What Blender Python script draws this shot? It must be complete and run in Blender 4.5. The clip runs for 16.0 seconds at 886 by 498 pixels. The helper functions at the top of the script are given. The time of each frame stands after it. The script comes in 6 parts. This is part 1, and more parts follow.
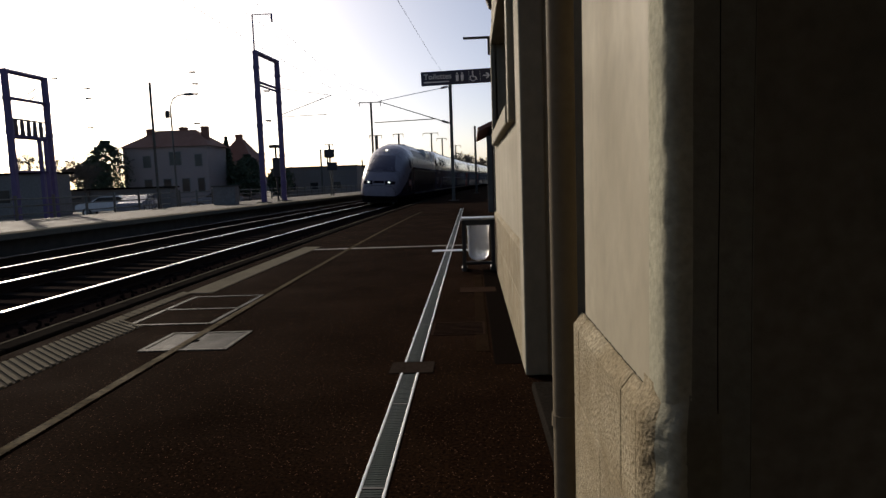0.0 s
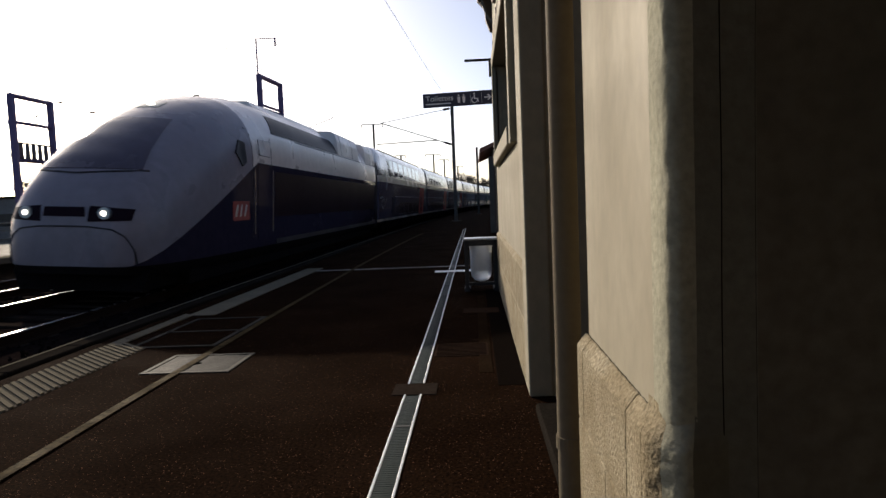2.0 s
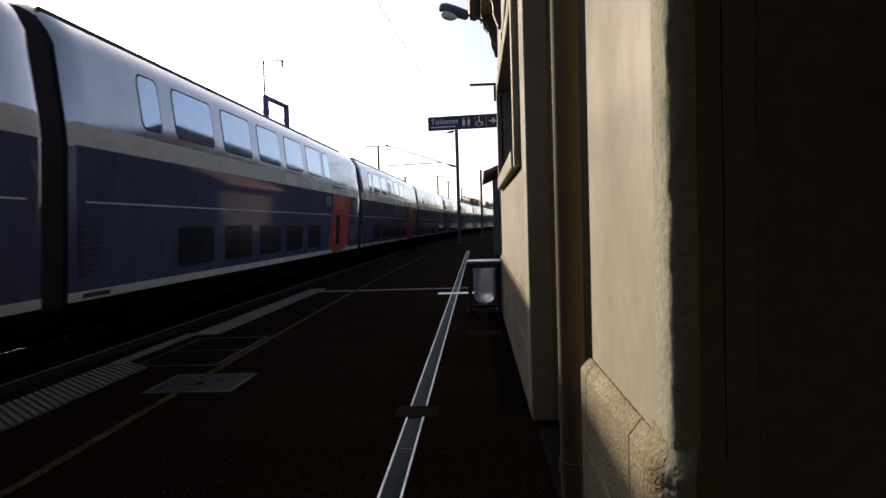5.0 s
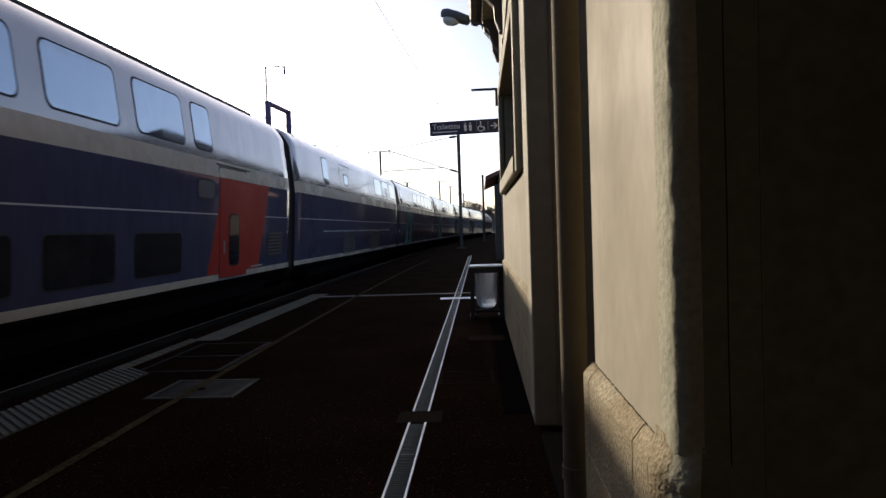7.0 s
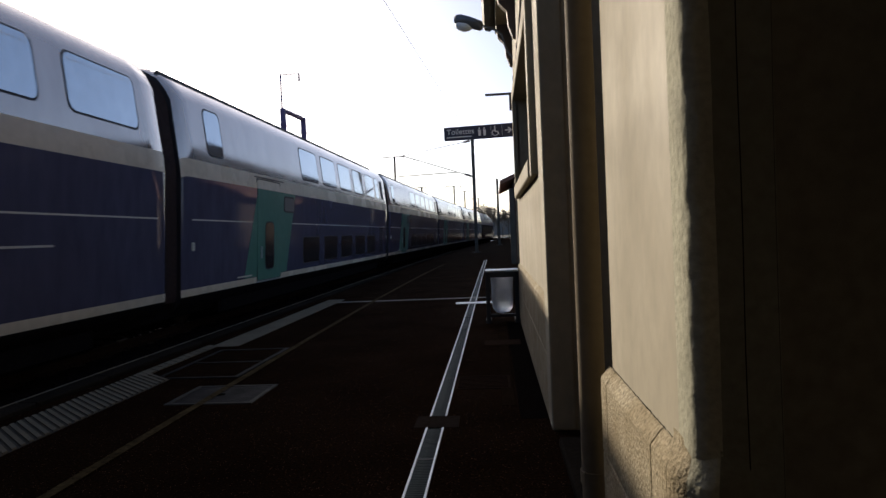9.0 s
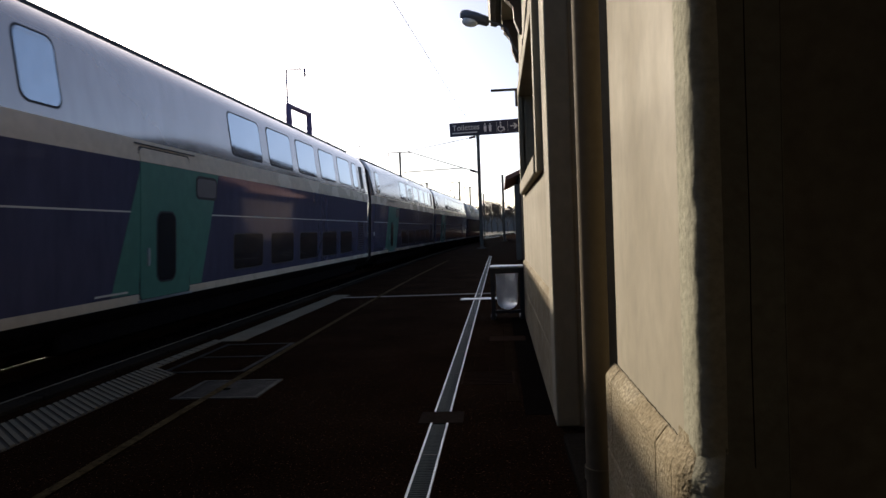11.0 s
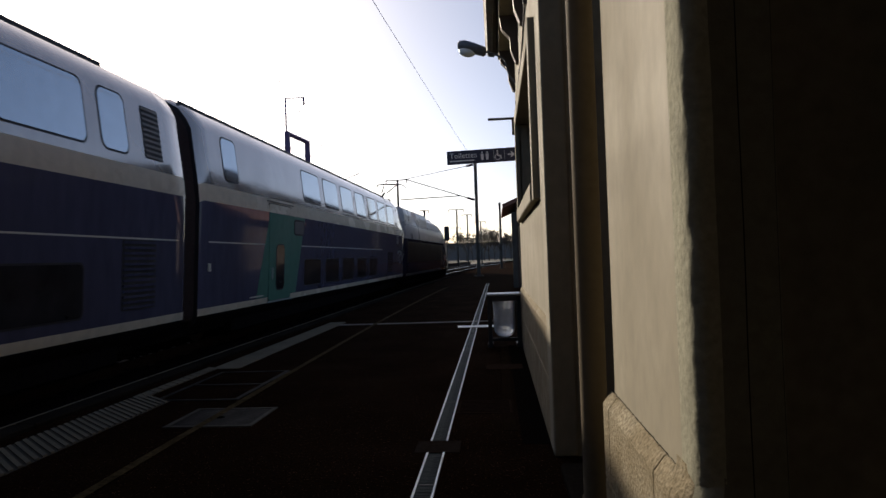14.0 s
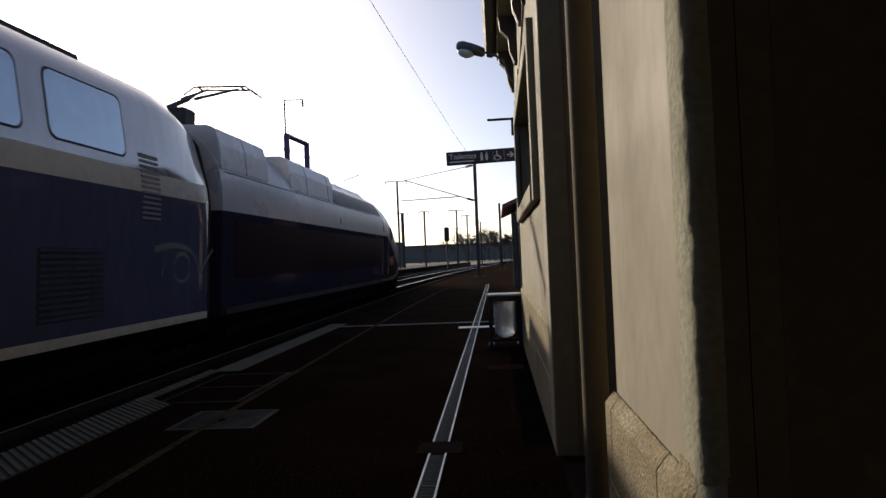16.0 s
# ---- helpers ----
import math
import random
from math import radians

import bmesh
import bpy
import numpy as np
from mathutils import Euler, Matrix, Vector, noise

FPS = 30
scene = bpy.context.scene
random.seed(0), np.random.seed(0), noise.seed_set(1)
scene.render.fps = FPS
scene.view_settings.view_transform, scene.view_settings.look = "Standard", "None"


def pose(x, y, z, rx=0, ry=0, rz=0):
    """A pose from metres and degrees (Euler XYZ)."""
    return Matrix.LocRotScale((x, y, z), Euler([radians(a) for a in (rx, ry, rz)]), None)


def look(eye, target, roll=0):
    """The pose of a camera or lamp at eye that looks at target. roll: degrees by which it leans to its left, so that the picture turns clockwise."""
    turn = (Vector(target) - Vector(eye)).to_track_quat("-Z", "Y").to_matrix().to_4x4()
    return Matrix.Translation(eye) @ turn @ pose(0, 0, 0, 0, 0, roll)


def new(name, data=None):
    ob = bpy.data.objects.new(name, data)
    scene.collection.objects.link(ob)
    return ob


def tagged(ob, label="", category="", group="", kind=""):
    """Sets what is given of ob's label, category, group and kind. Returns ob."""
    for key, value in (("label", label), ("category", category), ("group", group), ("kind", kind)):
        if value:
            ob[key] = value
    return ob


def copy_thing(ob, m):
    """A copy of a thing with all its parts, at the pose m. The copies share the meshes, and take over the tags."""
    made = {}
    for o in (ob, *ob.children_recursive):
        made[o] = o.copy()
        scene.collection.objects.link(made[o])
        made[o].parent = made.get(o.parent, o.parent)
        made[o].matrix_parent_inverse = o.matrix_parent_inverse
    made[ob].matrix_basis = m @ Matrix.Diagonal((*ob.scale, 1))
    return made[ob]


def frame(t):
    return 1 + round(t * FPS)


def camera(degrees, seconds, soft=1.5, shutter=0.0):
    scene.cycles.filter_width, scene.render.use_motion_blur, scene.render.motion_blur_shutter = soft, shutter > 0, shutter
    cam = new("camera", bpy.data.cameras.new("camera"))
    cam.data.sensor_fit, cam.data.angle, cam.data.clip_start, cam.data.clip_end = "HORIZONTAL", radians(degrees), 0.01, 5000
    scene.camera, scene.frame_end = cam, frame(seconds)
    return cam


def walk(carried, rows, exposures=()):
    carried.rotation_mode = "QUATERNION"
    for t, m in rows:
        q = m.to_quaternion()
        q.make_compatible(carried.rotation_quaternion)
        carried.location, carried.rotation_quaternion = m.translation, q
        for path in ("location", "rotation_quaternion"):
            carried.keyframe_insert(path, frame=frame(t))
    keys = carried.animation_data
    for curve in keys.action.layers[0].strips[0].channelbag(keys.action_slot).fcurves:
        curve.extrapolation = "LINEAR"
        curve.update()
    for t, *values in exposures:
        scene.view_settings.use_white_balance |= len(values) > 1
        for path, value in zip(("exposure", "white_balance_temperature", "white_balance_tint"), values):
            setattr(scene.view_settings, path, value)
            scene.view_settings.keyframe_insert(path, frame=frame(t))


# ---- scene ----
import itertools
from mathutils import Quaternion

EXPOSURE = 0.2
cam = camera(68.0, 16.0, shutter=0.12)
PATH = [
    (0, (0.000, 0.000, 1.220), (-0.459, 9.937, 0.195), -2.02),
    (0.5, (0.005, 0.013, 1.217), (-0.400, 9.954, 0.210), -2.47),
    (1, (0.003, 0.011, 1.221), (-0.413, 9.962, 0.328), -2.72),
    (1.5, (0.003, -0.001, 1.223), (-0.484, 9.955, 0.421), -2.57),
    (2, (0.001, 0.002, 1.220), (-0.488, 9.965, 0.510), -2.33),
    (2.5, (-0.000, -0.003, 1.223), (-0.544, 9.963, 0.607), -2.23),
    (3, (0.001, -0.002, 1.223), (-0.521, 9.971, 0.707), -2.23),
    (3.5, (0.000, -0.002, 1.222), (-0.446, 9.975, 0.713), -1.98),
    (4, (-0.003, -0.016, 1.225), (-0.485, 9.961, 0.765), -1.86),
    (6.5, (-0.004, -0.017, 1.224), (-0.558, 9.962, 0.881), -1.77),
    (7, (-0.003, -0.011, 1.223), (-0.559, 9.969, 0.923), -1.87),
    (7.5, (-0.003, -0.021, 1.228), (-0.513, 9.965, 1.075), -1.97),
    (8, (-0.004, -0.023, 1.227), (-0.617, 9.957, 1.085), -2.19),
    (8.5, (-0.004, -0.027, 1.229), (-0.756, 9.944, 1.049), -2.47),
    (9, (-0.007, -0.032, 1.229), (-0.788, 9.935, 1.006), -2.43),
    (11.5, (-0.008, -0.032, 1.230), (-0.874, 9.926, 0.945), -2.20),
    (12, (-0.008, -0.033, 1.230), (-0.847, 9.929, 1.029), -2.30),
    (12.5, (-0.006, -0.027, 1.227), (-0.839, 9.937, 1.073), -2.37),
    (13, (-0.008, -0.033, 1.228), (-0.805, 9.935, 1.249), -2.18),
    (13.5, (-0.005, -0.032, 1.226), (-0.806, 9.935, 1.330), -2.00),
    (14, (-0.006, -0.032, 1.228), (-0.808, 9.935, 1.360), -2.03),
    (14.5, (-0.008, -0.038, 1.230), (-0.789, 9.931, 1.357), -2.20),
    (15, (-0.007, -0.037, 1.231), (-0.740, 9.936, 1.356), -2.25),
    (15.5, (-0.008, -0.036, 1.229), (-0.735, 9.936, 1.378), -2.25),
    (16, (-0.009, -0.033, 1.228), (-0.810, 9.933, 1.373), -2.46),
]
walk(cam, [(t, look(eye, target, roll)) for t, eye, target, roll in PATH], [(t, EXPOSURE + e, 6600, 11) for t, e in ((0.0, -0.78), (1.5, -0.78), (2.0, -0.25), (2.5, -0.1), (4.0, 0.12), (9.0, 0.07), (12.0, 0.0), (13.0, -0.22), (14.5, -0.42), (16.0, -0.42))])


# ---- sky and sun ----
SUN_UP, SUN_LEFT = 19.9, 37.0
world = bpy.data.worlds.new("world")
scene.world = world
world.use_nodes = True
wn = world.node_tree.nodes
sky = wn.new("ShaderNodeTexSky")
sky.sky_type, sky.sun_disc = "NISHITA", False
sky.altitude = 300
sky.sun_elevation, sky.sun_rotation = radians(SUN_UP), radians(-SUN_LEFT)
sky.dust_density, sky.air_density, sky.ozone_density = 2.2, 0.6, 1.2
world.node_tree.links.new(sky.outputs[0], wn["Background"].inputs[0])
wn["Background"].inputs[1].default_value = 0.162
sun = new("sun", bpy.data.lights.new("sun", "SUN"))
sun.data.energy, sun.data.angle, sun.data.color = 5.4, radians(0.6), (1.0, 0.88, 0.72)
SUN_WAY = Vector((-math.sin(radians(SUN_LEFT)) * math.cos(radians(SUN_UP)), math.cos(radians(SUN_LEFT)) * math.cos(radians(SUN_UP)), math.sin(radians(SUN_UP))))
sun.matrix_world = look(SUN_WAY * 300, (0, 0, 0))

# ---- materials ----


def material(name, colour, rough=0.6, metal=0.0, fine=40.0, coarse=2.5, vary=0.25, bump=0.15, second=None, spots=0.0, bump_scale=None, stretch=(1, 1, 1), coat=0.0, each=0.0, glow=0.0, spec=0.5, spread=0.1, dense=0.0):
    """A surface with grain at two scales; second: a colour that stains it in patches; each: how far alike pieces differ."""
    m = bpy.data.materials.new(name)
    m.use_nodes = True
    n, link = m.node_tree.nodes, m.node_tree.links.new
    b = n["Principled BSDF"]
    place = n.new("ShaderNodeTexCoord")
    mapping = n.new("ShaderNodeMapping")
    mapping.inputs["Scale"].default_value = stretch
    link(place.outputs["Object"], mapping.inputs[0])

    def grain(scale, detail=6.0):
        t = n.new("ShaderNodeTexNoise")
        t.inputs["Scale"].default_value, t.inputs["Detail"].default_value = scale, detail
        link(mapping.outputs[0], t.inputs["Vector"])
        return t.outputs["Fac"]

    def mixed(kind, fac, a, c):
        x = n.new("ShaderNodeMix")
        x.data_type, x.blend_type = "RGBA", kind
        for k, v in ((0, fac), (6, a), (7, c)):
            if hasattr(v, "links"):
                link(v, x.inputs[k])
            else:
                x.inputs[k].default_value = v if k == 0 else (*v, 1)
        return x.outputs[2]

    def ramp(value, lo, hi, a=0.0, c=1.0):
        r = n.new("ShaderNodeMapRange")
        link(value, r.inputs[0])
        for k, v in enumerate((lo, hi, a, c)):
            r.inputs[k + 1].default_value = v
        return r.outputs[0]

    f, c = grain(fine), grain(coarse)
    dark, light = tuple(v * (1 - vary) for v in colour), tuple(min(1.0, v * (1 + vary)) for v in colour)
    out = mixed("MIX", ramp(f, 0.3, 0.7), dark, light)
    out = mixed("MIX", ramp(c, 0.35, 0.7, 0.0, 0.6), out, second or tuple(v * (1 - 0.6 * vary) for v in colour))
    if spots:
        v = n.new("ShaderNodeTexVoronoi")
        v.inputs["Scale"].default_value = fine * 0.9
        link(mapping.outputs[0], v.inputs["Vector"])
        sparse = n.new("ShaderNodeMath")
        sparse.operation = "MULTIPLY"
        link(ramp(v.outputs["Distance"], 0.06, 0.2, spots, 0.0), sparse.inputs[0])
        link(ramp(grain(fine * 0.3, 4.0), 0.48 - dense, 0.6 - dense), sparse.inputs[1])
        out = mixed("MIX", sparse.outputs[0], out, tuple(min(1, x * 13 + 0.03) for x in colour))
    if each:
        info = n.new("ShaderNodeObjectInfo")
        out = mixed("MULTIPLY", 1.0, out, (1, 1, 1))
        node = out.node
        g = n.new("ShaderNodeCombineColor")
        value = ramp(info.outputs["Random"], 0, 1, 1 - each, 1 + each)
        for k in range(3):
            link(value, g.inputs[k])
        link(g.outputs[0], node.inputs[7])
    link(out, b.inputs["Base Color"])
    link(ramp(c, 0.3, 0.7, max(0.02, rough - spread), min(1, rough + spread)), b.inputs["Roughness"])
    b.inputs["Metallic"].default_value = metal
    b.inputs["Coat Weight"].default_value = coat
    b.inputs["Specular IOR Level"].default_value = spec
    if bump:
        k = n.new("ShaderNodeBump")
        k.inputs["Strength"].default_value, k.inputs["Distance"].default_value = bump, 0.01
        link(grain(bump_scale or fine, 8.0), k.inputs["Height"])
        link(k.outputs[0], b.inputs["Normal"])
    if glow:
        b.inputs["Emission Color"].default_value = (*colour, 1)
        b.inputs["Emission Strength"].default_value = glow
    return m


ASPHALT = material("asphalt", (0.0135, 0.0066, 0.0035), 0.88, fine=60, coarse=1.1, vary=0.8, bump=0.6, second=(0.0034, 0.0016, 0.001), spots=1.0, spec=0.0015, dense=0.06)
CONCRETE = material("concrete", (0.093, 0.0837, 0.0713), 0.85, spec=0.1, fine=60, coarse=3, vary=0.15, bump=0.3, second=(0.062, 0.05456, 0.0465))
PAVER = material("tactile_paver", (0.16, 0.143, 0.108), 0.9, spec=0.0, fine=50, coarse=2, vary=0.15, bump=0.2, second=(0.115, 0.1, 0.076))
YELLOW = material("worn_yellow_paint", (0.058, 0.042, 0.019), 0.8, spec=0.008, fine=30, coarse=4, vary=0.6, bump=0.3, second=(0.02, 0.0145, 0.0075))
WHITE_PAINT = material("worn_white_paint", (0.2356, 0.217, 0.1922), 0.8, spec=0.1, fine=30, coarse=4, vary=0.3, bump=0.2, second=(0.1736, 0.155, 0.1364))
GALVANISED = material("galvanised_steel", (0.5, 0.52, 0.52), 0.42, 0.85, fine=30, coarse=5, vary=0.15, bump=0.05)
GRATING = material("grating_steel", (0.034, 0.047, 0.047), 0.6, 0.0, spec=0.05, fine=40, coarse=6, vary=0.2, bump=0.05)
# near-black colour standing in for the shade inside hollows and cracks
VOID = material("hollow_shade", (0.006, 0.006, 0.006), 0.95, bump=0, spec=0.0)
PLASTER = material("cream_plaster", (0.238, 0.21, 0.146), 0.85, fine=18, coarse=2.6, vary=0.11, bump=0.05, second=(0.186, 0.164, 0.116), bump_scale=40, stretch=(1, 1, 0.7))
# reveal paint, darkened to hold the shade of a face turned from the sun
REVEAL = material("shaded_reveal_paint", (0.14, 0.125, 0.095), 0.9, fine=25, coarse=2, vary=0.2, bump=0.25, second=(0.085, 0.082, 0.066), spec=0.1)
PATCH = material("dark_strip_asphalt", (0.00744, 0.00558, 0.00465), 0.9, fine=70, coarse=3, vary=0.3, bump=0.3, spec=0.0)
RIM = material("worn_cover_rim", (0.062, 0.059, 0.052), 0.6, fine=30, coarse=6, vary=0.3, bump=0.1, spec=0.02)
LID = material("worn_concrete_lid", (0.013, 0.0128, 0.0124), 0.55, fine=60, coarse=4, vary=0.3, bump=0.3, second=(0.0095, 0.0095, 0.0094), spec=0.02)
KERB = material("dirty_kerb_concrete", (0.02108, 0.01798, 0.01488), 0.9, fine=50, coarse=2, vary=0.3, bump=0.4, second=(0.0124, 0.01054, 0.00868), spec=0.0, each=0.2)
STRIP_GREY = material("dull_grey_trim", (0.12, 0.11, 0.11), 0.5, fine=6, coarse=1, vary=0.1, bump=0)
FOOT = material("dull_skirt_stripe", (0.05, 0.042, 0.042), 0.45, fine=6, coarse=1, vary=0.15, bump=0, spec=0.2)
BELLOWS = material("gangway_bellows_rubber", (0.045, 0.033, 0.034), 0.7, fine=15, coarse=2, vary=0.25, bump=0.2, spec=0.15)
ARRIS_PAINT = material("pale_corner_render", (0.285, 0.275, 0.205), 0.9, fine=60, coarse=5, vary=0.2, bump=0.35, second=(0.215, 0.21, 0.16), bump_scale=60, spec=0.1)
# roughcast of the same face, its shade also put into the colour
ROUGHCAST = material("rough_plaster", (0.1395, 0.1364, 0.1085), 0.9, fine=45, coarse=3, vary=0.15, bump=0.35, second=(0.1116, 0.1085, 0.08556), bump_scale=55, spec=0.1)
STONE = material("plinth_stone", (0.25, 0.215, 0.145), 0.85, fine=95, coarse=7, vary=0.5, bump=0.7, second=(0.1457, 0.1085, 0.0589), each=0.08, spec=0.1)
PIPE_PAINT = material("beige_pipe_paint", (0.1364, 0.1116, 0.0775), 0.8, spec=0.05, fine=30, coarse=2, vary=0.1, bump=0.08)
DARK_WOOD = material("dark_brown_wood", (0.07, 0.045, 0.03), 0.55, fine=20, coarse=3, vary=0.3, bump=0.1, stretch=(8, 8, 0.6))
STATION_GLASS = material("dusty_station_glass", (0.03, 0.026, 0.026), 0.3, fine=5, coarse=1, vary=0.2, bump=0, spec=0.08)
IRON = material("black_painted_iron", (0.014, 0.014, 0.015), 0.6, 0.0, fine=30, coarse=5, vary=0.2, bump=0.05)
MAST_STEEL = material("weathered_mast_steel", (0.1, 0.11, 0.1), 0.6, 0.4, fine=25, coarse=3, vary=0.25, bump=0.1, second=(0.13, 0.08, 0.05))
# steel paint with the purple of lens flare mixed into its colour
PORTAL_PAINT = material("flare_tinted_steel_paint", (0.085, 0.06, 0.15), 0.55, 0.2, fine=25, coarse=3, vary=0.2, bump=0.1)
WIRE = material("copper_wire", (0.13, 0.12, 0.1), 0.5, 0.7, bump=0)
CERAMIC = material("brown_insulator", (0.06, 0.035, 0.03), 0.25, bump=0)
BLUE = material("train_blue", (0.085, 0.085, 0.132), 0.07, 0.0, fine=6, coarse=0.8, vary=0.15, bump=0.015, second=(0.064, 0.063, 0.098), coat=0.0, bump_scale=1.2, stretch=(1, 1, 0.3), spec=0.35, spread=0.03)
SILVER = material("train_silver", (0.66, 0.585, 0.53), 0.13, 0.7, spread=0.05, fine=5, coarse=0.7, vary=0.08, bump=0.02, second=(0.58, 0.515, 0.47), coat=0.1, bump_scale=2.0, stretch=(1, 1, 0.3))
LOCO_SILVER = material("loco_silver_paint", (0.74, 0.68, 0.64), 0.3, 0.25, spread=0.05, fine=5, coarse=0.7, vary=0.08, bump=0.02, second=(0.63, 0.575, 0.54), bump_scale=2.0, spec=0.3)
# grey nose paint, darkened further because the front lies in shade
NOSE_GREY = material("shaded_nose_grey", (0.25, 0.225, 0.255), 0.3, 0.0, fine=5, coarse=0.7, vary=0.1, bump=0.02, second=(0.2, 0.178, 0.205), bump_scale=2.0, spec=0.25)
LOUVRE = material("louvre_grey", (0.25, 0.23, 0.21), 0.5, fine=8, coarse=1, vary=0.1, bump=0.02, spec=0.2)
CREAM = material("train_cream", (0.66, 0.57, 0.44), 0.25, fine=6, coarse=1, vary=0.1, bump=0.02, second=(0.54, 0.47, 0.37), spec=0.15)
CHARCOAL = material("train_charcoal", (0.016, 0.009, 0.014), 0.3, spread=0.02, fine=6, coarse=1, vary=0.2, bump=0.02, coat=0.0, spec=0.02)
NAVY_GREY = material("train_dark_blue_grey", (0.03, 0.025, 0.042), 0.06, spread=0.02, fine=6, coarse=1, vary=0.15, bump=0.02, coat=0.0, spec=0.02)
UNDERFRAME = material("sooty_underframe", (0.011, 0.0095, 0.0095), 0.85, spec=0.0, fine=20, coarse=3, vary=0.35, bump=0.3)
GLASS = material("tinted_train_glass", (0.022, 0.024, 0.028), 0.1, fine=5, coarse=1, vary=0.1, bump=0, spec=0.45)
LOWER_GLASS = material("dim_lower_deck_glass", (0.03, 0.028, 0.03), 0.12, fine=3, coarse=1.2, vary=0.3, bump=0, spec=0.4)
# pale metallic mirror in place of dark glass, for the sky it reflects
MIRROR_GLASS = material("mirror_upper_deck_glass", (0.7, 0.74, 0.78), 0.05, 0.85, spread=0.02, fine=5, coarse=0.8, vary=0.05, bump=0, spec=0.6)
SCREEN_GLASS = material("windscreen_glass", (0.09, 0.072, 0.095), 0.2, fine=5, coarse=1, vary=0.15, bump=0, spec=0.4)
RUBBER = material("black_rubber", (0.018, 0.016, 0.018), 0.6, fine=20, coarse=3, vary=0.2, bump=0.2)
RED = material("door_red", (0.45, 0.045, 0.03), 0.45, fine=6, coarse=1, vary=0.12, bump=0.02, spec=0.2)
GREEN = material("door_green", (0.075, 0.2, 0.155), 0.45, fine=6, coarse=1, vary=0.12, bump=0.02, spec=0.2)
LAMP_GLOW = material("lit_headlamp", (1.0, 0.93, 0.8), 0.3, bump=0, vary=0, glow=4.0)
LOGO_WHITE = material("pale_emblem", (0.6, 0.58, 0.5), 0.45, bump=0.02, vary=0.1)
LOGO_RED = material("orange_red_emblem", (0.36, 0.06, 0.045), 0.45, bump=0.02, vary=0.1)
RAIL_STEEL = material("polished_rail_top", (0.62, 0.6, 0.57), 0.22, 1.0, fine=30, coarse=4, vary=0.08, bump=0.02)
PALE_PATCH = material("faded_repair_asphalt", (0.019, 0.012, 0.0075), 0.85, fine=60, coarse=3, vary=0.5, bump=0.3, second=(0.009, 0.0055, 0.0036), spec=0.0)
RAIL_DULL = material("dull_rail_top", (0.07, 0.06, 0.055), 0.5, 0.6, fine=30, coarse=4, vary=0.2, bump=0.02)
RAIL_RUST = material("rusty_rail_side", (0.03, 0.019, 0.014), 0.9, spec=0.0, fine=40, coarse=5, vary=0.3, bump=0.2)
BALLAST = material("ballast", (0.011, 0.008, 0.0075), 0.95, fine=25, coarse=1, vary=0.45, bump=0.9, spots=0.15, spec=0.0)
SLEEPER = material("concrete_sleeper", (0.03, 0.023, 0.019), 0.9, spec=0.0, fine=30, coarse=3, vary=0.25, bump=0.3, each=0.2)
EARTH = material("rough_ground", (0.075, 0.065, 0.05), 0.95, fine=8, coarse=0.4, vary=0.35, bump=0.6, second=(0.05, 0.06, 0.03))
HOUSE_WALL = material("house_render", (0.3, 0.24, 0.22), 0.85, fine=8, coarse=0.6, vary=0.1, bump=0.1)
ROOF_TILE = material("clay_roof_tiles", (0.2, 0.085, 0.055), 0.8, fine=7, coarse=0.7, vary=0.25, bump=0.4, each=0.1)
DULL_WALL = material("weathered_grey_wall", (0.16, 0.15, 0.14), 0.9, fine=6, coarse=0.5, vary=0.2, bump=0.2)
# near-black so that the added wall mirrors dark in the train
SCREEN_WALL = material("dark_screen_wall", (0.008, 0.0075, 0.009), 0.95, fine=6, coarse=0.5, vary=0.3, bump=0.2, spec=0.0)
BARK = material("bark", (0.09, 0.075, 0.06), 0.9, fine=25, coarse=3, vary=0.3, bump=0.5)
LEAF = material("evergreen_leaf", (0.04, 0.06, 0.03), 0.7, fine=5, coarse=0.6, vary=0.4, bump=0)
SIGN_BLUE = material("dark_blue_sign", (0.015, 0.018, 0.045), 0.4, bump=0, vary=0.05)
SIGN_WHITE = material("white_sign_lettering", (0.75, 0.75, 0.75), 0.5, bump=0, vary=0.02)
BAG = material("translucent_bin_bag", (0.86, 0.87, 0.88), 0.35, fine=8, coarse=3, vary=0.12, bump=0.5, bump_scale=14)
CAR_WHITE = material("white_car_paint", (0.6, 0.6, 0.6), 0.25, bump=0, vary=0.03, coat=0.6)
CAR_GREY = material("grey_car_paint", (0.18, 0.18, 0.2), 0.25, bump=0, vary=0.03, coat=0.6)
LAMP_HOUSING = material("grey_lamp_housing", (0.12, 0.13, 0.15), 0.45, 0.2, bump=0.02)
BAG.node_tree.nodes["Principled BSDF"].inputs["Transmission Weight"].default_value = 0.55  # light shines through the film
LAMP_GLASS = material("clear_lamp_bowl", (0.6, 0.65, 0.68), 0.15, bump=0, vary=0.03)

# ---- mesh helpers ----


def put(name, bm, mats, parent=None, label="", smooth=False):
    me = bpy.data.meshes.new(name)
    bmesh.ops.recalc_face_normals(bm, faces=bm.faces)
    bm.to_mesh(me)
    bm.free()
    for m in mats if isinstance(mats, (list, tuple)) else [mats]:
        me.materials.append(m)
    if smooth:
        me.shade_smooth()
        me.set_sharp_from_angle(angle=radians(35))
    ob = new(name, me)
    ob.parent = parent
    if label:
        ob["label"] = label
    return ob


def part(name, bm, material, parent, label="", smooth=False):
    return put(name, bm, material, parent, label, smooth)


def base(name, m=None, **tags):
    ob = new(name)
    ob.empty_display_size = 0.2
    if m:
        ob.matrix_basis = m
    return tagged(ob, **tags)


def B():
    return bmesh.new()


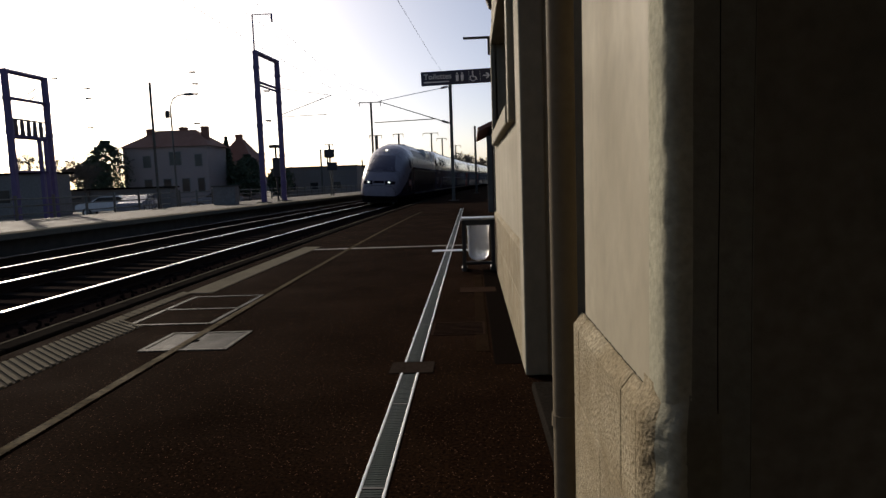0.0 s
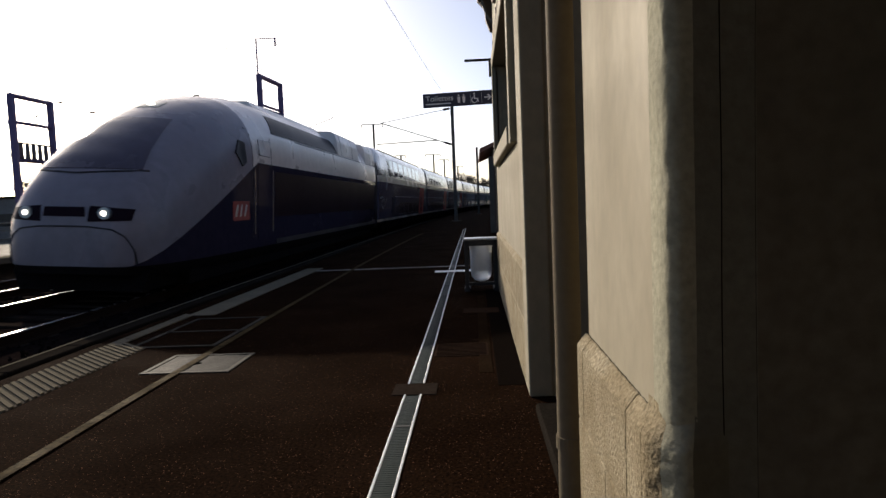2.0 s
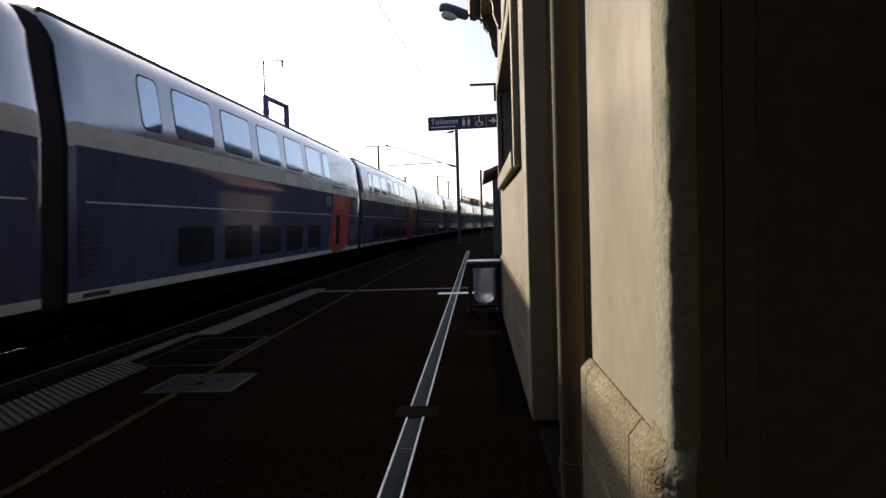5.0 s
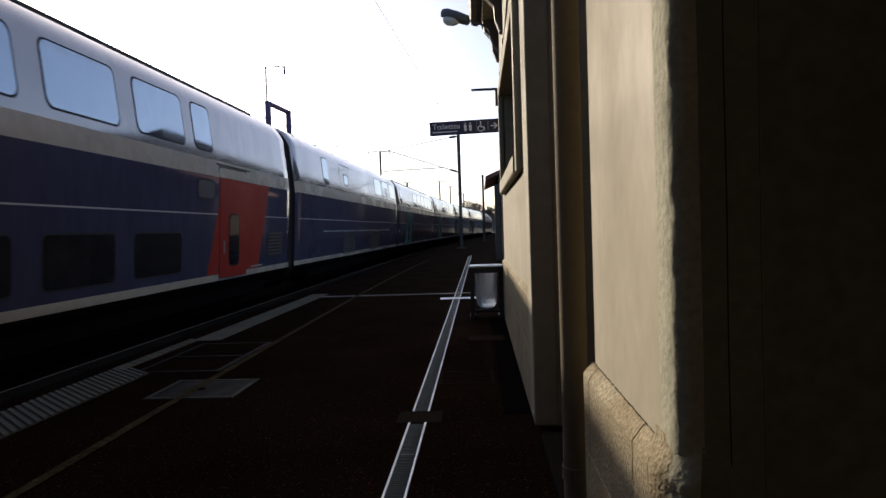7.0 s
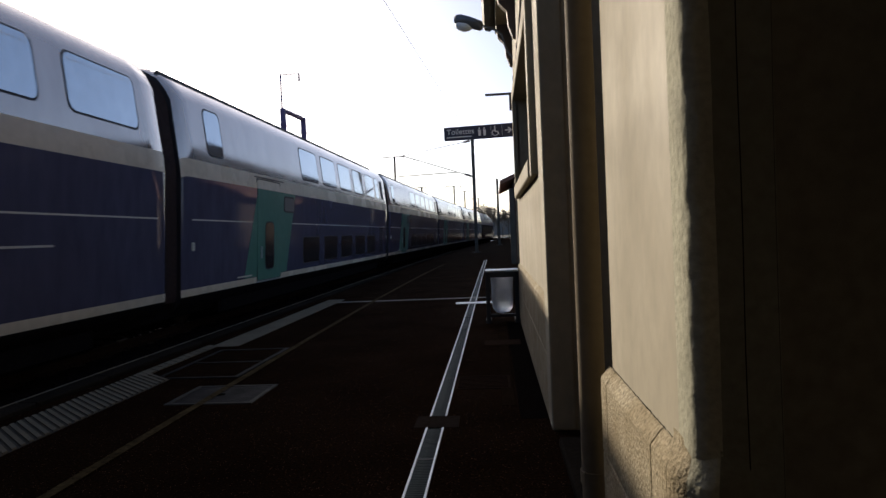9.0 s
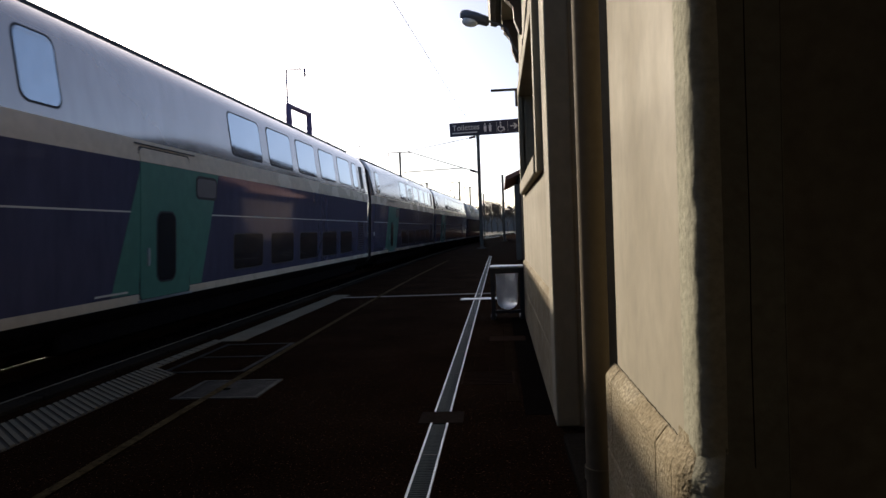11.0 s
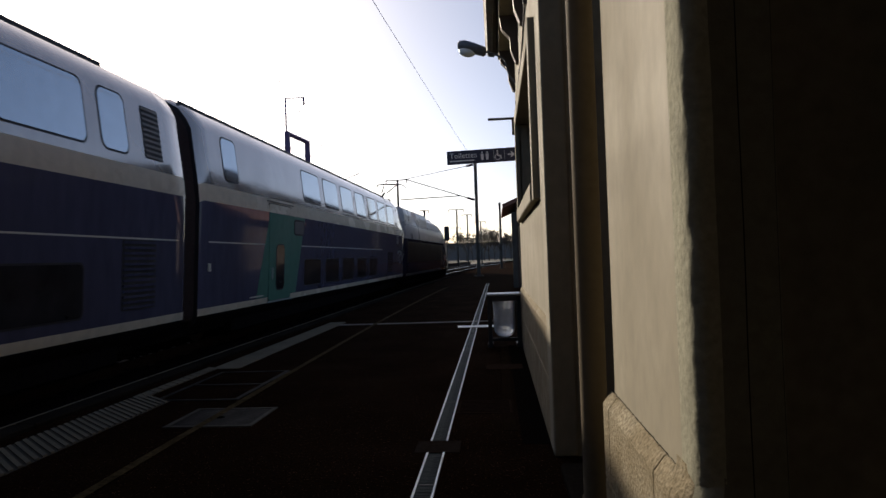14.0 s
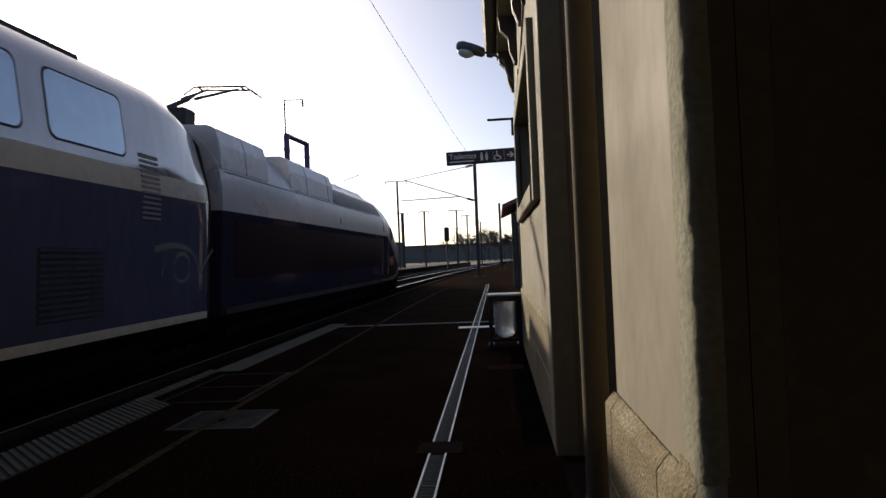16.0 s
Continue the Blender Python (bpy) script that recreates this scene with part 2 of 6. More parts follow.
def box(bm, x0, x1, y0, y1, z0, z1, bevel=0.0, mat=0, m=None, seg=1):
    made = bmesh.ops.create_cube(bm, size=1.0)["verts"]
    bmesh.ops.scale(bm, vec=(x1 - x0, y1 - y0, z1 - z0), verts=made)
    bmesh.ops.translate(bm, vec=((x0 + x1) / 2, (y0 + y1) / 2, (z0 + z1) / 2), verts=made)
    faces = {f for v in made for f in v.link_faces}
    for f in faces:
        f.material_index = mat
    if bevel:
        edges = list({e for v in made for e in v.link_edges})
        done = bmesh.ops.bevel(bm, geom=edges, offset=bevel, segments=seg, affect="EDGES", profile=0.6)
        made = list({v for f in done["faces"] for v in f.verts} | {v for v in made if v.is_valid})
        for f in done["faces"]:
            f.material_index = mat
    if m:
        bmesh.ops.transform(bm, matrix=m, verts=made)
    return bm


def rod(bm, a, b, r0, r1=None, seg=8, mat=0, caps=True):
    a, b = Vector(a), Vector(b)
    r1 = r0 if r1 is None else r1
    q = (b - a).to_track_quat("Z", "Y")
    rings = []
    for p, r in ((a, r0), (b, r1)):
        rings.append([bm.verts.new(p + q @ Vector((r * math.cos(k * math.tau / seg), r * math.sin(k * math.tau / seg), 0))) for k in range(seg)])
    for k in range(seg):
        bm.faces.new((rings[0][k], rings[0][(k + 1) % seg], rings[1][(k + 1) % seg], rings[1][k])).material_index = mat
    if caps:
        for ring in rings:
            bm.faces.new(ring).material_index = mat
    return bm


def prism(bm, outline, y0, y1, mat=0, axis="y"):
    """Extrudes an outline of (a, b): along y it lies in x, z; along x in y, z; along z in x, y."""
    def at(a, b, c):
        return {"y": (a, c, b), "x": (c, a, b), "z": (a, b, c)}[axis]
    r0, r1 = [[bm.verts.new(at(a, b, c)) for a, b in outline] for c in (y0, y1)]
    for k in range(len(outline)):
        j = (k + 1) % len(outline)
        bm.faces.new((r0[k], r0[j], r1[j], r1[k])).material_index = mat
    for r in (r0, r1):
        bm.faces.new(r).material_index = mat
    return bm


def rounded(w, h, r, seg=4):
    """A rounded rectangle about the origin."""
    out = []
    for cx, cy, a0 in ((w / 2 - r, h / 2 - r, 0), (-w / 2 + r, h / 2 - r, 90), (-w / 2 + r, -h / 2 + r, 180), (w / 2 - r, -h / 2 + r, 270)):
        for k in range(seg + 1):
            a = radians(a0 + 90 * k / seg)
            out.append((cx + r * math.cos(a), cy + r * math.sin(a)))
    return out


def tube(bm, points, r, seg=6, mat=0):
    """One unbroken tube through the points."""
    pts = [Vector(p) for p in points]
    rings = []
    for k, p in enumerate(pts):
        way = (pts[min(k + 1, len(pts) - 1)] - pts[max(k - 1, 0)]).normalized()
        q = way.to_track_quat("Z", "Y")
        rings.append([bm.verts.new(p + q @ Vector((r * math.cos(a * math.tau / seg), r * math.sin(a * math.tau / seg), 0))) for a in range(seg)])
    for a, b in itertools.pairwise(rings):
        off = min(range(seg), key=lambda o: (a[0].co - b[o].co).length)
        for k in range(seg):
            bm.faces.new((a[k], a[(k + 1) % seg], b[(k + 1 + off) % seg], b[(k + off) % seg])).material_index = mat
    for ring in (rings[0], rings[-1]):
        bm.faces.new(ring).material_index = mat
    return bm


# ---- the line of the track: it bends to the right ahead ----
RAIL_Z = -0.168
CANT, LIFT = 3.2, 0.042  # the track leans to the inside of the bend


def axis_x(y):
    return -6.528 + 0.0005 * y + 0.000437 * max(0.0, y) ** 2


def axis_way(y):
    return math.degrees(math.atan(0.0005 + 0.000874 * max(0.0, y)))


def sweep(bm, outline, ys, shift=0.0, mat=0, closed=True, mats=None):
    """Carries an outline of (x, z) along the track, shift metres to the right of its axis."""
    rings = [[bm.verts.new((axis_x(y) + shift + a, y, b)) for a, b in outline] for y in ys]
    n = len(outline)
    for r0, r1 in itertools.pairwise(rings):
        for k in range(n if closed else n - 1):
            f = bm.faces.new((r0[k], r0[(k + 1) % n], r1[(k + 1) % n], r1[k]))
            f.material_index = mats[k] if mats else mat
    if closed:
        for r in (rings[0], rings[-1]):
            bm.faces.new(r).material_index = mat
    return bm


YS = [-60, -40, -20, -8, 0, 4, 8, 12, 16, 20, 26, 32, 40, 48, 56, 66, 78, 92, 108, 126, 146, 170, 200, 235]

# ---- ground, platforms and tracks ----
bm = B()
rows_y = [-300, -60, -20, 0, 10, 20, 30, 40, 60, 80, 100, 140, 200, 300, 500, 1000, 2500]
grid = [[bm.verts.new((x, y, -0.45)) for x in (-1500, -300, -100, -40, -20, 10, 40, 200, 1500)] for y in rows_y]
for r0, r1 in itertools.pairwise(grid):
    for k in range(8):
        bm.faces.new((r0[k], r0[k + 1], r1[k + 1], r1[k]))
tagged(put("ground", bm, EARTH), "brown rough ground around the station", "ground", kind="structure")

bm = B()
sweep(bm, [(-5.2, -0.62), (-5.2, -0.36), (-4.3, -0.34), (-2.6, -0.38), (-1.5, -0.27), (1.5, -0.35), (2.6, -0.4), (2.6, -0.62)], YS)
tagged(put("ballast_bed", bm, BALLAST), "dark brown ballast bed between two platforms", "ballast", kind="structure")

# platform surfaces
PLAT = [y for y in YS if -60 <= y <= 126]
bm = B()
rings = []
for y in PLAT:
    x = axis_x(y) + 2.86
    rings.append([bm.verts.new(p) for p in ((x, y, -0.5), (x, y, 0.0), (x * 0.55, y, 0.0), (9.0 + max(0, x + 3.5), y, 0.0), (9.0 + max(0, x + 3.5), y, -0.5))])
for r0, r1 in itertools.pairwise(rings):
    for k in range(4):
        bm.faces.new((r0[k], r0[k + 1], r1[k + 1], r1[k]))
for r in (rings[0], rings[-1]):
    bm.faces.new(r)
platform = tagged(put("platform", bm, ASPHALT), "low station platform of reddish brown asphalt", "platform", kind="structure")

nosing = base("platform_edge", label="pale worn concrete nosing along the platform edge", category="kerb", kind="structure")
ys = [-12 + 1.0 * k for k in range(62)]
for k, y in enumerate(ys):
    bm = B()
    x = axis_x(y + 0.5) + 2.66
    box(bm, -0.1, 0.1, -0.494, 0.494, -0.3, 0.006, 0.012, m=pose(x, y + 0.5, 0, 0, 0, -axis_way(y + 0.5)))
    part("kerbstone", bm, KERB, nosing)

# pale strip for the worn kerb edge, its sunlit brightness painted in
bm = B()
sweep(bm, [(2.552, -0.03), (2.552, 0.0085), (2.576, 0.0085), (2.576, -0.03)], [-12 + 2.0 * k for k in range(32)])
part("worn_edge", bm, PAVER, nosing, "worn front edge, coloured pale as if sunlit")

far = B()
sweep(far, [(-11.5, -0.5), (-11.5, 0.27), (-5.6, 0.3), (-5.3, 0.3), (-5.3, 0.17), (-5.4, 0.15), (-5.4, -0.5)], YS[:20])
tagged(put("far_platform", far, [CONCRETE]), "pale concrete platform across the tracks", "platform", kind="structure")
fedge = base("far_platform_edge", label="whitened edge slabs of the far platform", category="kerb", kind="structure")
for k in range(44):
    y = 2 + 2.0 * k
    bm = B()
    box(bm, -0.35, 0.35, -0.985, 0.985, 0.16, 0.31, 0.012, m=pose(axis_x(y + 1) - 5.25, y + 1, 0, 0, 0, -axis_way(y + 1)))
    part("edge_slab", bm, PAVER, fedge)

# rails: foot, web and head
HEAD = [(-0.07, -0.17), (-0.07, -0.15), (-0.012, -0.135), (-0.012, -0.05), (-0.035, -0.035), (-0.035, -0.008), (-0.027, 0.0), (0.027, 0.0), (0.035, -0.008), (0.035, -0.035), (0.012, -0.05), (0.012, -0.135), (0.07, -0.15), (0.07, -0.17)]
RAIL_MATS = [1, 1, 1, 1, 1, 0, 0, 0, 1, 1, 1, 1, 1, 1]
sleeper_mesh = None
for shift, label in ((0.0, "railway track beside the platform with polished rails"), (-3.6, "second railway track with duller rails")):
    track = base("railway_track", label=label, category="railway track", kind="structure")
    fine_ys = [-60, -30, -10] + [3 * k for k in range(0, 34)] + [106, 116, 128, 142, 158, 178, 200, 230]
    for side in (-0.7525, 0.7525):
        bm = B()
        sweep(bm, [(a, b + RAIL_Z + (2 * LIFT if shift == 0.0 and side < 0 else 0.0)) for a, b in HEAD], fine_ys, shift + side, mat=1, mats=RAIL_MATS)
        part("rail", bm, [RAIL_STEEL if shift == 0.0 else RAIL_DULL, RAIL_RUST], track)
    for k in range(110):
        y = -3 + 0.6 * k
        if sleeper_mesh is None:
            bm = B()
            prism(bm, [(-0.15, -0.5), (-0.11, -0.325), (0.11, -0.325), (0.15, -0.5)], -1.25, 1.25, axis="x")
            ob = part("sleeper", bm, SLEEPER, track)
            sleeper_mesh = ob.data
        else:
            ob = new("sleeper", sleeper_mesh)
            ob.parent = track
        ob.matrix_basis = pose(axis_x(y) + shift, y, LIFT if shift == 0.0 else 0.0, 0, CANT if shift == 0.0 else 0.0, -axis_way(y))

rng = np.random.default_rng(3)
STONE_V = np.array([(1, 0, 0.1), (-0.9, 0.2, 0), (0.1, 1, -0.1), (0, -0.9, 0.1), (0.1, 0.1, 0.8), (0, -0.1, -0.8)])
STONE_F = np.array([(0, 2, 4), (2, 1, 4), (1, 3, 4), (3, 0, 4), (2, 0, 5), (1, 2, 5), (3, 1, 5), (0, 3, 5)])
n = 9000
yy = 3 + 42 * rng.random(n) ** 1.6
xx = np.array([axis_x(y) for y in yy]) + rng.uniform(-5.1, 2.5, n)
vs, fs = [], []
for k in range(n):
    turn = Euler(rng.uniform(0, 6.28, 3)).to_matrix()
    vs.append(STONE_V * rng.uniform(0.6, 1.2, (6, 3)) * rng.uniform(0.025, 0.05) @ np.array(turn) + (xx[k], yy[k], -0.345 + rng.uniform(-0.01, 0.025)))
    fs.append(STONE_F + 6 * k)
me = bpy.data.meshes.new("ballast_stones")
me.from_pydata(np.concatenate(vs).tolist(), [], np.concatenate(fs).tolist())
me.materials.append(BALLAST)
tagged(new("ballast_stones", me), "loose angular ballast stones between the rails", "ballast", kind="stuff")

# ---- markings and fittings of the platform ----
def flat(name, x0, x1, y0, y1, z0, z1, mat, label, category, bevel=0.003, kind="structure"):
    bm = B()
    box(bm, x0, x1, y0, y1, z0, z1, bevel)
    return tagged(put(name, bm, mat), label, category, kind=kind)


bm = B()
ring = []
for k in range(60):
    y = -4 + 0.52 * k
    w = 0.034 + 0.008 * noise.noise((0, y * 3, 0))
    c = -2.22 - 0.0245 * y + 0.00115 * y * y + 0.006 * noise.noise((5, y * 2, 0))
    ring.append([bm.verts.new((c + d, y, 0.0105)) for d in (-w, w)])
for a, b in itertools.pairwise(ring):
    bm.faces.new((a[0], a[1], b[1], b[0]))
tagged(put("yellow_line", bm, YELLOW), "worn yellow safety line painted along the platform", "painted line", kind="structure")
flat("white_line", -3.07, 0.28, 12.36, 12.5, -0.01, 0.005, WHITE_PAINT, "faded white line painted across the platform", "painted line")
flat("white_mark", -2.6, -1.6, 24.2, 24.5, -0.01, 0.005, KERB, "short faded white mark on the asphalt", "painted line")

# tactile strip: slanting ribs on a slab, then a narrow run, then smooth slabs
strip = base("tactile_strip", label="pale ribbed warning strip of slanting bars", category="tactile paving", kind="structure")
bm = B()
box(bm, -3.5, -3.03, -6.0, 5.92, -0.02, 0.003)
part("bed", bm, material("tactile_bed", (0.08, 0.072, 0.06), 0.85, spec=0.0, fine=40, coarse=3, vary=0.2, bump=0.2), strip)
rib = None
for k in range(120):
    y = -3.2 + 0.0765 * k
    if rib is None:
        bm = B()
        prism(bm, [(-3.49, 0.2), (-3.04, -0.2), (-3.04, -0.158), (-3.49, 0.242)], 0.0, 0.012, axis="z")
        ob = part("rib", bm, PAVER, strip)
        rib = ob.data
    else:
        ob = new("rib", rib)
        ob.parent = strip
    ob.matrix_basis = pose(0, y, 0)
for k in range(12):
    y = 5.95 + 0.14 * k
    bm = B()
    prism(bm, [(-3.5, y + 0.05), (-3.36, y - 0.05), (-3.36, y + 0.07), (-3.5, y + 0.17)], -0.01, 0.01, axis="z")
    part("narrow_rib", bm, PAVER, strip)
slabs = base("smooth_edge_slabs", label="pale smooth paving slabs along the platform edge", category="paving", kind="structure")
for k in range(9):
    y0 = 7.55 + 0.6 * k
    bm = B()
    c = axis_x(y0) - axis_x(7.5)
    box(bm, -3.42 + c, -3.09 + c, y0, y0 + 0.594, -0.02, 0.008, 0.004)
    part("slab", bm, PAVER, slabs)

# inspection covers
cover = base("inspection_cover", label="square pale concrete inspection cover in a steel frame", category="manhole cover")
bm = B()
for a in ((-2.6, -1.9, 4.82, 4.86), (-2.6, -1.9, 5.4, 5.44), (-2.6, -2.56, 4.86, 5.4), (-1.94, -1.9, 4.86, 5.4)):
    box(bm, *a, -0.03, 0.008, 0.002)
part("frame", bm, RIM, cover)
bm = B()
box(bm, -2.557, -1.943, 4.863, 5.397, -0.03, 0.004, 0.003)
lid = part("lid", bm, LID, cover)
# black disc on the lid, painted shade in place of a hole
bm = B()
rod(bm, (-2.27, 5.12, -0.02), (-2.27, 5.12, 0.006), 0.035, seg=12)
part("lifting_hole", bm, VOID, lid)
hatch = base("double_hatch", label="two-leaf asphalt-filled hatch with pale steel rims", category="manhole cover")
bm = B()
for a in ((-3.2, -2.39, 5.78, 5.83), (-3.2, -2.39, 6.5, 6.55), (-3.2, -2.39, 7.25, 7.3), (-3.2, -3.15, 5.83, 7.25), (-2.44, -2.39, 5.83, 7.25)):
    box(bm, *a, -0.03, 0.008, 0.002)
part("frame", bm, LID, hatch)
for y0, y1 in ((5.835, 6.495), (6.555, 7.245)):
    bm = B()
    box(bm, -3.145, -2.445, y0, y1, -0.03, 0.004, 0.003)
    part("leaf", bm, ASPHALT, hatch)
plate = base("cast_iron_plate", label="ribbed rusty cast iron access plate in the asphalt", category="manhole cover")
bm = B()
box(bm, -0.36, 0.08, 5.12, 5.58, -0.02, 0.006, 0.003)
part("plate", bm, RAIL_RUST, plate)
for k in range(9):
    bm = B()
    box(bm, -0.34, 0.06, 5.15 + 0.047 * k, 5.17 + 0.047 * k, 0.004, 0.012, 0.002)
    part("rib", bm, RAIL_RUST, plate)
flat("patch_plate", -0.16, 0.24, 7.1, 7.42, -0.01, 0.006, RAIL_RUST, "small dark iron plate set into the asphalt", "manhole cover", kind="")
flat("damp_gutter", 0.12, 0.334, 4.27, 9.0, -0.01, 0.003, PATCH, "dark strip of asphalt at the foot of the wall", "paving")
flat("repair_strip", -0.0, 0.1, 4.6, 8.4, -0.01, 0.004, PALE_PATCH, "narrow faded asphalt repair strip near the wall", "paving")

# slot drain with grating bars
drain = base("drainage_channel", label="galvanised drainage channel with a slatted steel grating", category="drain", kind="structure")
bar_mesh = None
for y0, y1 in ((-2.0, 4.1), (4.36, 11.3), (11.75, 29.5)):
    for x in (-0.492, -0.385):
        bm = B()
        box(bm, x + (0.004 if x < -0.45 else 0.0), x + (0.017 if x < -0.45 else 0.013), y0, y1, -0.06, 0.007, 0.002)
        part("edge_rail", bm, GALVANISED, drain)
    # solid black block up to the surface, painting the shade down the channel
    bm = B()
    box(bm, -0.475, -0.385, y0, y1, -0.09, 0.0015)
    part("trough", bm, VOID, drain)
for k in range(290):
    y = 1.9 + 0.0225 * k
    if 4.08 < y < 4.37:
        continue
    if bar_mesh is None:
        bm = B()
        box(bm, -0.475, -0.385, -0.0075, 0.0075, -0.03, 0.005)
        ob = part("grating_bar", bm, GRATING, drain)
        bar_mesh = ob.data
    else:
        ob = new("grating_bar", bar_mesh)
        ob.parent = drain
    ob.matrix_basis = pose(0, y, 0)
bm = B()
for k in range(900):
    y = 8.43 + 0.0225 * k
    if not 11.28 < y < 11.77 and y < 29.4:
        vv = [bm.verts.new(p) for p in ((-0.475, y, 0.004), (-0.385, y, 0.004), (-0.385, y + 0.016, 0.004), (-0.475, y + 0.016, 0.004))]
        bm.faces.new(vv)
tagged(part("grating_far_bars", bm, GRATING, drain), kind="stuff")
for k in range(26):
    y = -1.5 + 1.0 * k
    if abs(y - 4.2) > 0.3 and abs(y - 11.5) > 0.4:
        bm = B()
        box(bm, -0.478, -0.382, y, y + 0.016, -0.03, 0.0065)
        part("joint_bar", bm, IRON, drain)
flat("drain_collar", -0.57, -0.28, 4.1, 4.36, -0.05, 0.005, CONCRETE, "rusty brown concrete collar across the drain", "paving").data.materials[0] = SLEEPER
flat("drain_cross_piece", -0.72, -0.08, 11.4, 11.66, -0.05, 0.006, GALVANISED, "flat steel cross piece over the drain", "drain")

# ---- the station building ----
FACE, PLINTH, TOP = 0.335, 0.305, 4.2


def stone_block(parent, x0, x1, y0, y1, z0, z1, chamfer=0.0, name="stone"):
    bm = B()
    if chamfer:
        prism(bm, [(x1, z0), (x0, z0), (x0, z1 - chamfer), (x0 + chamfer * 0.75, z1), (x1, z1)], y0, y1)
    else:
        box(bm, x0, x1, y0, y1, z0, z1)
    bmesh.ops.bevel(bm, geom=[e for e in bm.edges], offset=0.003, segments=1, affect="EDGES")
    return part(name, bm, STONE, parent)


def wall_piece(name, x0, x1, y0, y1, z0, z1, mat, label):
    bm = B()
    box(bm, x0, x1, y0, y1, z0, z1, 0.004)
    return tagged(put(name, bm, mat), label, "wall", kind="structure")


# pier beside the camera: plaster face, rough rounded arris, reveal coloured dark for its shade
bm = B()
outline = [(0.95, 1.165), (0.57, 1.165), (0.491, 1.165), (0.43, 1.165), (0.385, 1.165)]
for k in range(6):
    a = radians(270 - 15 * k)
    outline.append((0.371 + 0.034 * math.cos(a), 1.199 + 0.034 * math.sin(a)))
outline += [(0.336, 1.225), (0.335, 1.262), (0.335, 1.98), (0.95, 1.98)]
steps = [0.0, 0.6, 0.78] + [0.78 + 0.02 * k for k in range(1, 171)]
layers = []
for z in steps:
    layer = []
    for x, y in outline:
        d = 0.0022 * noise.noise((x * 14, y * 14, z * 9)) + 0.0022 * noise.noise((x * 60, y * 60, z * 34)) if x < 0.4 and y < 1.25 else 0.0
        layer.append(bm.verts.new((x + d, y + d, z)))
    layers.append(layer)
for a, b in itertools.pairwise(layers):
    for k in range(len(outline)):
        j = (k + 1) % len(outline)
        f = bm.faces.new((a[k], a[j], b[j], b[k]))
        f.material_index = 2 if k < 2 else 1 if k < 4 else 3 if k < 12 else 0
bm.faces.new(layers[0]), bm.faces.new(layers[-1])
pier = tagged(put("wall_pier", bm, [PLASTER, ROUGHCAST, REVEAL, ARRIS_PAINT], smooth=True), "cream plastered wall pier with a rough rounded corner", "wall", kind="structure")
for z0, z1, cuts, ch in ((0.0, 0.535, (1.25, 1.62, 2.03), 0.0), (0.54, 0.8, (1.25, 1.38, 1.93, 2.03), 0.035)):
    for a, b in itertools.pairwise(cuts):
        stone_block(pier, PLINTH, 0.345, a + 0.001, b - 0.001, z0, z1, ch)
bm = B()
rings = []
ARRIS = [(PLINTH + 0.002, 1.3), (PLINTH + 0.001, 1.26), (0.303, 1.235), (0.305, 1.218), (0.309, 1.203), (0.315, 1.19), (0.322, 1.178), (0.329, 1.167), (0.336, 1.156), (0.344, 1.147), (0.354, 1.141), (0.368, 1.141), (0.386, 1.148), (0.41, 1.157), (0.44, 1.1655)]
UPPER = [(0.334, 1.3), (0.334, 1.262), (0.334, 1.24), (0.3345, 1.225), (0.3355, 1.212), (0.337, 1.203), (0.34, 1.193), (0.344, 1.184), (0.35, 1.175), (0.358, 1.169), (0.368, 1.165), (0.38, 1.1645), (0.392, 1.1645), (0.41, 1.165), (0.44, 1.1655)]
for k in range(130):
    z = 0.0064 * k
    ring = []
    for j, (x, y) in enumerate(ARRIS):
        d = 0.003 * noise.noise((x * 40, y * 40, z * 34)) + 0.0028 * noise.noise((x * 150, y * 150, z * 130)) + 0.001
        d *= 0.25 if j < 2 else 0.0 if j > 12 else 1.0
        rise = min(1.0, max(0.0, (z - 0.764) / 0.045))
        x, y = x + (UPPER[j][0] - x) * rise, y + (UPPER[j][1] - y) * rise
        ring.append(bm.verts.new((x + d * (1 - 0.7 * rise), y + d * (1 - 0.7 * rise), z)))
    rings.append(ring)
# the side turned from the sun takes the darkened roughcast
for a, b in itertools.pairwise(rings):
    for k in range(14):
        bm.faces.new((a[k], a[k + 1], b[k + 1], b[k])).material_index = 0 if k < 6 else 1 if k < 11 else 2
bm.faces.new(rings[-1])
part("broken_arris", bm, [STONE, ARRIS_PAINT, ROUGHCAST], pier, "crumbling rough stone on the pier's lower corner", True)
bm = B()
tube(bm, [(0.336 + 0.002 * noise.noise((k * 1.3, 2, 0)), 1.26 + 0.0125 * k, 0.802 + 0.006 * noise.noise((k * 0.7, 0, 5))) for k in range(62)], 0.0022, seg=5)
part("open_joint", bm, VOID, pier)
for x, w in ((0.43, 0.0022), (0.489, 0.0008)):
    bm = B()
    rows = []
    for k in range(40):
        z = 0.09 * k
        c = x + 0.003 * noise.noise((x * 9, 0, z * 2.5))
        rows.append([bm.verts.new((c - w / 2, 1.164, z)), bm.verts.new((c + w / 2, 1.164, z))])
    for a, b in itertools.pairwise(rows):
        bm.faces.new((a[0], a[1], b[1], b[0]))
    part("crack", bm, VOID, pier)
# the doorway at the camera, the wall behind it
wall_piece("wall_door_recess", 0.95, 1.15, -1.4, 1.98, 0.0, TOP, DARK_WOOD, "dark timber back of the doorway beside the pier")
wall_piece("wall_behind", FACE, 1.1, -8.0, -1.4, 0.0, TOP, PLASTER, "cream plastered station wall")
